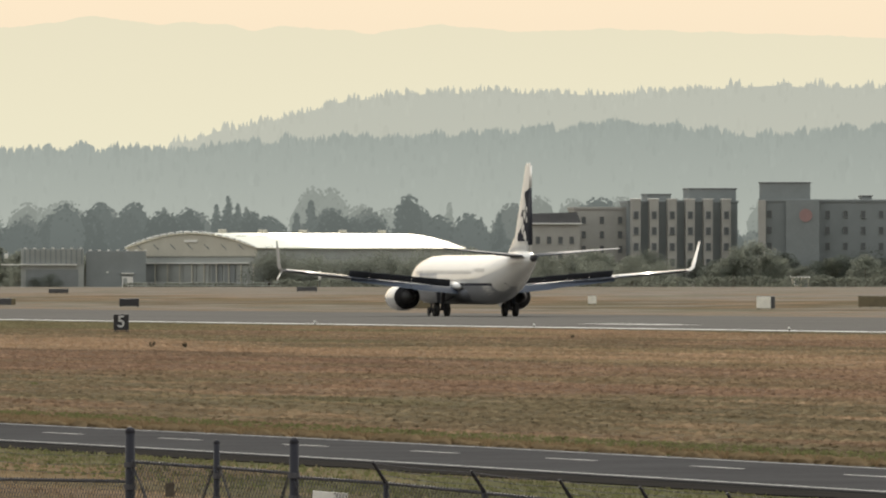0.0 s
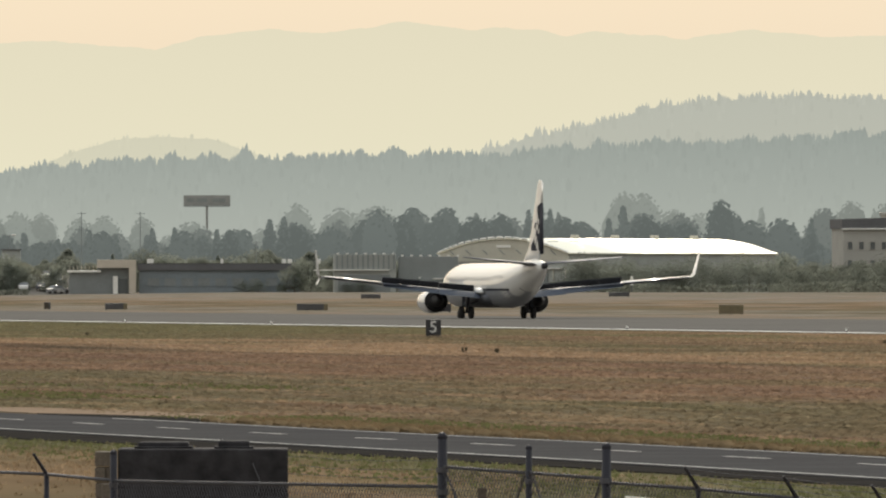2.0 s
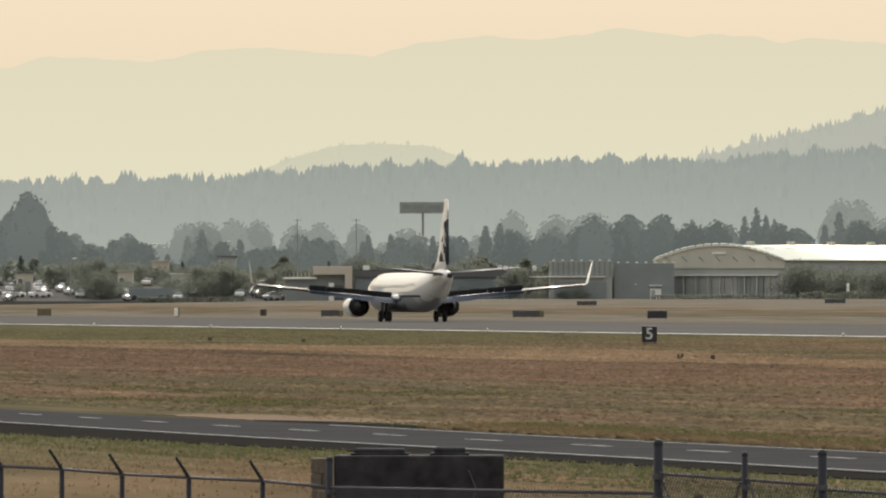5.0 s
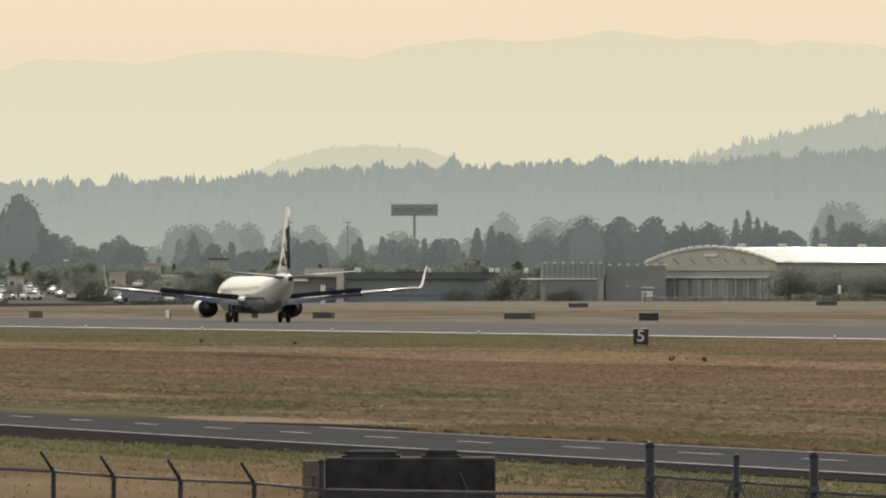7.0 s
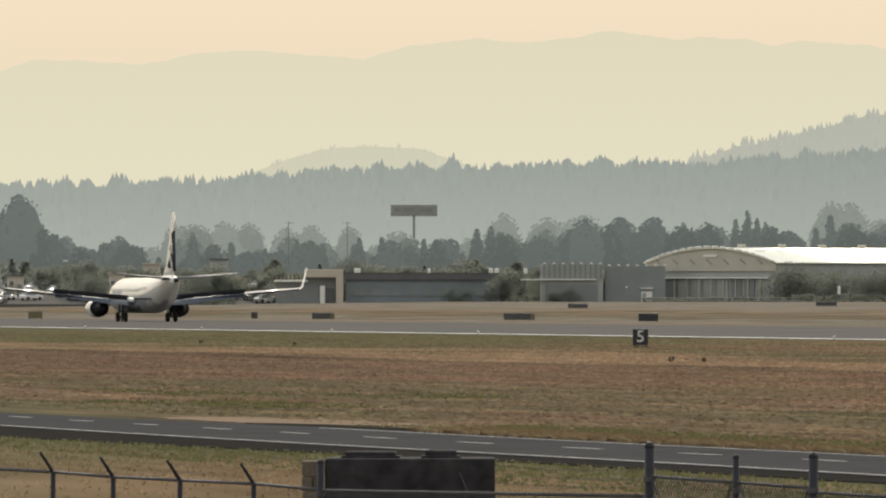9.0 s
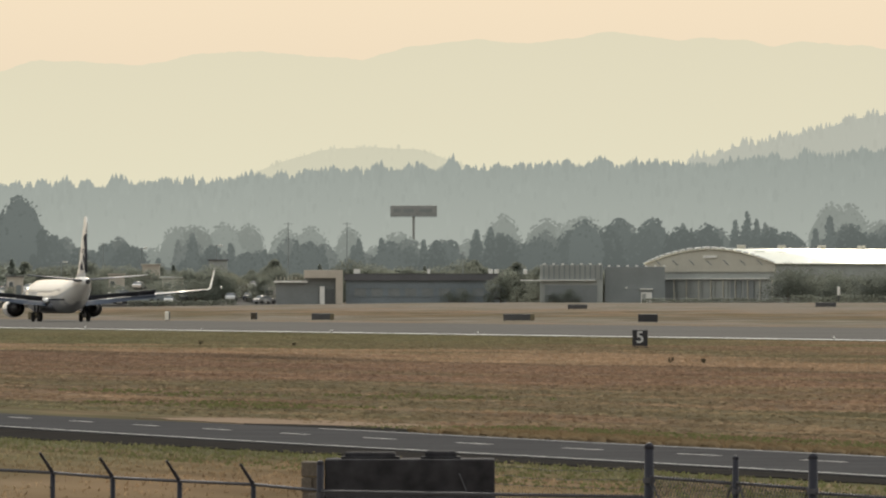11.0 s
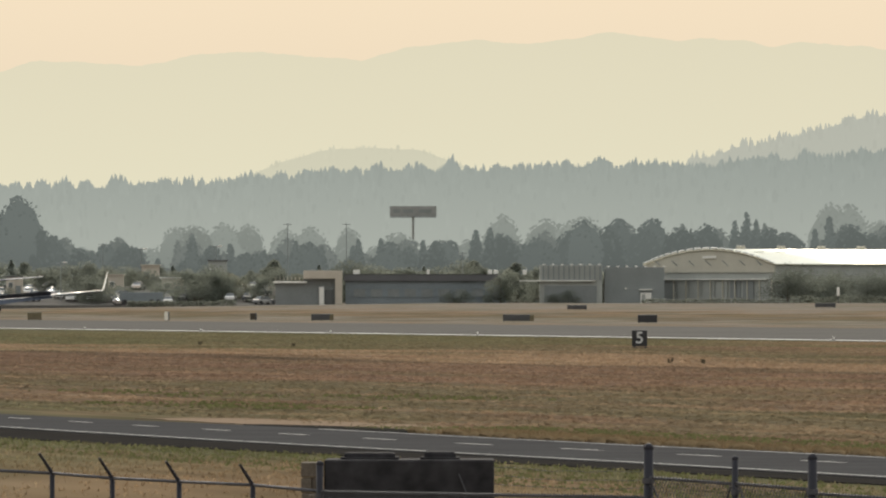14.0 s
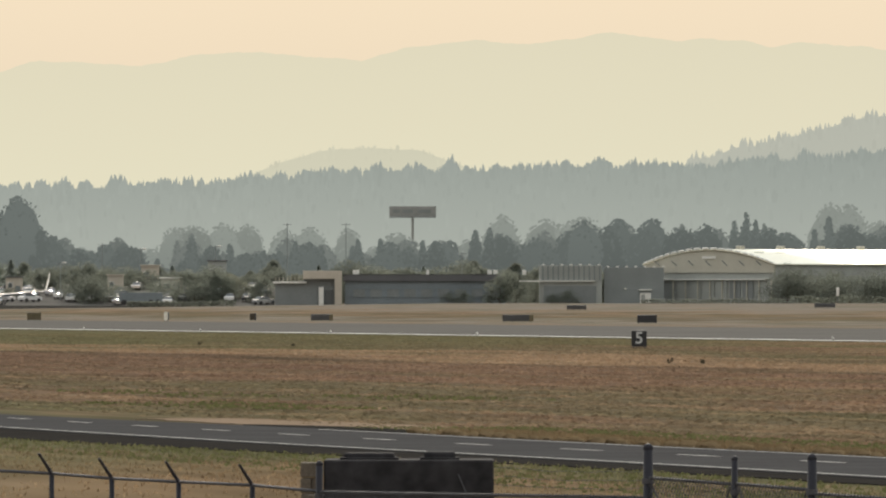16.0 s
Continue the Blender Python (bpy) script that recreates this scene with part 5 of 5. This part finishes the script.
def parking():
    rng = random.Random(21)
    bm = bmesh.new()
    a = [bm.verts.new(p) for p in ((-125, 4, 1.6), (-30, 4, 1.6), (-30, 70, 5.2), (-125, 70, 5.2), (-125, 4, -1), (-30, 4, -1), (-30, 70, -1), (-125, 70, -1))]
    for q in ((0, 1, 2, 3), (4, 7, 6, 5), (0, 4, 5, 1), (1, 5, 6, 2), (2, 6, 7, 3), (3, 7, 4, 0)):
        bm.faces.new([a[i] for i in q])
    lot = part("pavement_parking_lot", bm, M_RUNWAY)
    lot.matrix_world = TOWN
    tagged(lot, "sloping grey parking lot full of cars", "parking lot", kind="structure")
    paints = [(mat("car_white", (0.75, 0.75, 0.74), 0.15, var=0.03, coat=1.0), "white parked car glinting in the sun"), (mat("car_silver", (0.5, 0.5, 0.52), 0.18, 0.8, var=0.04, coat=1.0), "silver parked car glinting in the sun"),
              (mat("car_dark", (0.04, 0.045, 0.06), 0.12, 0.3, var=0.04, coat=1.0), "dark blue parked car"), (mat("car_red", (0.22, 0.035, 0.03), 0.15, var=0.04, coat=1.0), "dark red parked car")]
    first = {}
    for row in range(6):
        v = 7 + row * 10
        u = -104 + rng.uniform(0, 2)
        while u < -33:
            if rng.random() < 0.62:
                m = town(u, v, 1.62 + (v - 4) * 3.6 / 66, rng.choice((78, 84, -96, -100, 40)))
                i = rng.choice((0, 0, 0, 1, 1, 2))
                if i in first:
                    copy_thing(first[i], m)
                else:
                    first[i] = car(m, *paints[i])
            u += rng.uniform(2.9, 5.5)


parking()


def shed(u, v, w, d, h, material, label, z=None, roof=M_TRIM):
    b = thing("shed", label, "building", town(u, v, BASE if z is None else z))
    part("wall", box((w, d, h), (0, d / 2, h / 2)), material, b)
    part("roof", box((w + 0.5, d + 0.5, 0.22), (0, d / 2, h + 0.11), 0.03), roof, b)
    part("door", box((0.95, 0.1, 2.05), (w * 0.25, -0.03, 1.03), 0.01), M_DARKWALL, b)
    window(b, min(1.4, w * 0.3), 1.0, (-w * 0.22, -0.03, h * 0.6))


shed(-61.4, 40, 2.9, 6, 4.2, M_TANWALL, "small tan stucco building among parked cars", 3.0, M_TANWALL)
shed(-55.7, 75, 3.3, 6, 4.1, M_TANWALL, "tan stucco upper building behind parked cars", 5.0, M_TANWALL)
shed(-50.5, 30, 4.2, 4, 3.6, M_GABLE, "small cream kiosk in the lot", 3.0)
shed(-68.5, 45, 3.0, 4, 4.2, M_GREYWALL, "grey shed with a dark roof in the lot", 4.0, M_BROWNROOF)
shed(-80.0, 30, 3.0, 4, 3.6, M_TANWALL, "small shed with a dark roof in the lot", 3.2, M_BROWNROOF)
shed(-43.0, 78, 3.5, 4, 5.0, M_GREYWALL, "grey shed with a dark roof behind trees", 5.0, M_BROWNROOF)


def trailer(u, v, w, material, label):
    b = thing("truck_trailer", label, "trailer", town(u, v, BASE))
    part("box_body", box((w, 2.4, 1.7), (0, 0, 1.45), 0.05), material, b)
    for x in (-w / 2 + 0.9, w / 2 - 2.2, w / 2 - 0.9):
        part("wheel", rod((x, -1.25, 0.5), (x, -0.95, 0.5), 0.5, 0.5, 12), M_RUBBER, b)


trailer(-55.5, -1, 8.0, M_BLUEWALL, "long blue-grey trailer at the lot's edge")


def mast(u, v, h, lamp):
    p = thing("light_mast", "slim grey steel mast above the trees", "mast", town(u, v, BASE))
    part("pole", rod((0, 0, 0), (0, 0, h), 0.12, 0.07, 8), M_SLATE, p)
    part("cross_arm", rod((-0.9, 0, h - 0.3), (0.9, 0, h - 0.3), 0.05), M_SLATE, p)
    if lamp:
        part("lamp_head", box((0.9, 0.5, 0.25), (0.7, 0, h - 0.15), 0.05), M_TRIM, p, "pale lamp head")


for u, v, h, lamp in ((-44, 120, 11.5, True), (-58.5, 120, 11, True), (-30.5, 150, 16.0, False), (-19, 150, 16.0, False), (-66.5, 140, 12, False), (3.6, 60, 10, False), (-71, 20, 8, True)):
    mast(u, v, h, lamp)


def marker_pole(u, v, h):
    p = thing("marker_pole", "slim white marker pole beyond the runway", "pole", town(u, v, BASE - 0.6))
    part("shaft", rod((0, 0, 0), (0, 0, h), 0.09, 0.09, 8), M_GALV, p)
    part("top_band", box((0.5, 0.3, 1.5), (0, 0, h - 0.2), 0.05), M_TRIM, p, "white top band")


marker_pole(69.5, -100, 3.2)


def perimeter_fence(u0, u1, v):
    f = thing("perimeter_fence", "thin grey perimeter fence before the hangar", "fence", town(u0, v, BASE - 0.2))
    n = int((u1 - u0) / 3)
    for i in range(n + 1):
        part("post", rod((3.0 * i, 0, 0), (3.0 * i, 0, 1.35), 0.04, 0.04, 6), M_GREYWALL, f)
    for z in (0.75, 1.3):
        part("rail", rod((0, 0, z), (3.0 * n, 0, z), 0.035, 0.035, 6), M_GREYWALL, f)


perimeter_fence(37, 66, -45)


def hedge(u0, u1, v, h0, h1, seed):
    """A low clipped bank of leaves along the frontage, uneven on top."""
    rng = random.Random(seed)
    g = thing("hedge", "low dark green hedge along the airfield frontage", "hedge", town(u0, v, BASE - 0.4))
    n = int((u1 - u0) * 75)
    centres = []
    for i in range(n):
        x = rng.uniform(0, u1 - u0)
        top = h0 + (h1 - h0) * (0.5 + noise.noise((x * 0.25, seed, 0)))
        z = top * rng.random() ** 0.7
        centres.append(Vector((x, rng.uniform(-0.8, 0.8) * (1 - 0.5 * z / top), z)))
    verts, faces = leaf_faces(rng, centres, 0.24)
    arrays("leaves", verts, faces, M_LEAF, g)
    for i in range(int((u1 - u0) / 2.5)):
        part("stem", rod((2.5 * i + 0.8, 0, 0), (2.5 * i + 0.8, 0, h0), 0.05, 0.03, 5), M_BARK, g)


hedge(36, 62, -30, 1.1, 1.7, 3)
hedge(63, 100, -30, 1.6, 2.4, 4)
hedge(101, 205, -30, 2.0, 3.0, 6)
hedge(-58, -38, -6, 0.7, 1.3, 7)
shed(160, -20, 3.0, 3.0, 2.3, M_TANWALL, "small pale kiosk beyond the runway", BASE - 0.3)


# ---- grass with height ----
def tufts(name, label, material, count, x0, x1, y0, y1, h0, h1, width, seed, slope=None):
    """Loose grass tufts: each a few tapering blades."""
    rng = np.random.default_rng(seed)
    x = rng.uniform(x0, x1, count)
    y = x / np.tan(np.radians(rng.uniform(7.5, 16.0, count))) if slope is None else rng.uniform(y0, y1, count)
    mid = np.interp(y, ROAD_Y, ROAD_X)
    keep = (y > y0) & (y < y1) & ((x < mid - np.interp(y, [205, 245], [5.0, 6.5])) | (x > mid + 3.0))
    x, y = x[keep], y[keep]
    n = len(x)
    z = np.array([ground_z(v) for v in x])
    verts, faces = [], []
    for b in range(3):
        a = rng.uniform(0, 2 * np.pi, n)
        h = rng.uniform(h0, h1, n)
        w = width * rng.uniform(0.5, 1.3, n)
        bx, by = x + rng.normal(0, width, n), y + rng.normal(0, width, n)
        p = np.stack([bx - w * np.cos(a), by - w * np.sin(a), z - 0.02], 1)
        q = np.stack([bx + w * np.cos(a), by + w * np.sin(a), z - 0.02], 1)
        r = np.stack([bx + rng.normal(0, 0.4, n) * h, by + rng.normal(0, 0.4, n) * h, z + h], 1)
        k = b * 3 * n
        verts.append(np.concatenate([p, q, r]))
        i = np.arange(n)
        faces.append(np.stack([k + i, k + n + i, k + 2 * n + i], 1))
    ob = arrays(name, np.concatenate(verts).tolist(), np.concatenate(faces).tolist(), material)
    tagged(ob, label, "grass", kind="stuff")


tufts("grass", "dry straw and rust grass tufts over the airfield", M_TUFT, 46000, 50, 180, 180, 1000, 0.015, 0.055, 0.22, 1)
tufts("grass", "sparse green grass tufts beyond the road", M_BLADE_GREEN, 5200, 48.9, 53.5, 165, 262, 0.02, 0.06, 0.09, 2, 1)
tufts("grass", "green and straw grass between fence and road", M_TUFT, 11000, 30, 41.4, 130, 330, 0.02, 0.07, 0.03, 3, 1)
tufts("grass", "sparse green grass between fence and road", M_BLADE_GREEN, 4600, 36, 41.4, 130, 330, 0.02, 0.06, 0.05, 4, 1)
tufts("grass", "green weeds in patches over the dry field", M_BLADE_GREEN, 150, 54, 58.5, 306, 328, 0.03, 0.08, 0.2, 6, 1)
tufts("grass", "green weeds in patches over the dry field", M_BLADE_GREEN, 80, 64, 68, 332, 350, 0.03, 0.08, 0.2, 7, 1)
tufts("grass", "green weeds in patches over the dry field", M_BLADE_GREEN, 70, 60, 64, 345, 372, 0.03, 0.07, 0.2, 8, 1)
tufts("grass", "ragged brown grass along the road edge", M_BLADE, 7000, 48.6, 49.9, 165, 250, 0.05, 0.16, 0.05, 5, 1)


def weed(x, y, h, seed):
    rng = random.Random(seed)
    w = thing("weed", "dark dry weed clump standing in airfield grass", "weed", pose(x, y, 0), group="weeds in the field")
    for i in range(14):
        a, k = rng.uniform(0, 6.283), rng.uniform(0.5, 1.0)
        tip = (0.6 * h * k * math.cos(a), 0.6 * h * k * math.sin(a), h * k)
        part("stem", rod((0, 0, 0), tip, 0.012, 0.004, 5), M_WEED, w)
        part("seed_head", rod((tip[0], tip[1], tip[2] - 0.08), (tip[0] * 1.1, tip[1] * 1.1, tip[2] + 0.06), 0.025, 0.01, 6), M_WEED, w)


for i, (x, y, h) in enumerate(((112, 522, 0.2), (113, 520, 0.16), (129, 735, 0.22), (131, 715, 0.16), (150, 600, 0.16))):
    weed(x, y, h, i)


def clods():
    rng = random.Random(8)
    y = 168.0
    while y < 250:
        bm = bmesh.new()
        r = rng.uniform(0.1, 0.2)
        bmesh.ops.create_icosphere(bm, subdivisions=2, radius=1.0)
        for v in bm.verts:
            v.co *= 1 + 0.35 * noise.noise(v.co * 2.2 + Vector((y, 0, 0)))
            v.co = Vector((v.co.x * r, v.co.y * r * 3.5, max(-0.02, v.co.z * r * 0.75)))
        ob = part("turf_clod", bm, M_BLADE)
        ob.location = (road_mid(y) + road_side(y) + 0.15 + rng.uniform(-0.12, 0.12), y, 0.02)
        tagged(ob, "dry lump of turf overhanging the road edge", "turf", group="turf clods along the road")
        y += r * rng.uniform(4.5, 9.5)


clods()


def motions():
    path = [(0.0, 988.3), (0.5, 1017.4), (1.0, 1045.6), (1.5, 1073.0), (2.0, 1099.6), (2.5, 1125.2), (3.0, 1150.0), (3.5, 1174.0), (4.0, 1197.3), (4.2, 1206.3),
            (5.2, 1252.0), (6.5, 1306.8), (7.0, 1326.4), (7.5, 1345.2), (8.0, 1363.3), (8.5, 1380.8), (9.0, 1397.4), (10.2, 1435.0), (11.5, 1470.6), (12.0, 1483.8),
            (12.5, 1496.6), (13.0, 1509.4), (13.5, 1521.5), (14.5, 1544.5), (15.3, 1562.5), (16.0, 1577.0)]
    walk(jet, [(t, pose(JET_X, y, 0.03)) for t, y in path])
    # the wheels roll; held under a quarter turn from row to row
    for tyre, x, y, z in wheels:
        walk(tyre, [(k * 0.25, pose(x, y, z, -80.0 * k, 0, 0)) for k in range(65)])


motions()
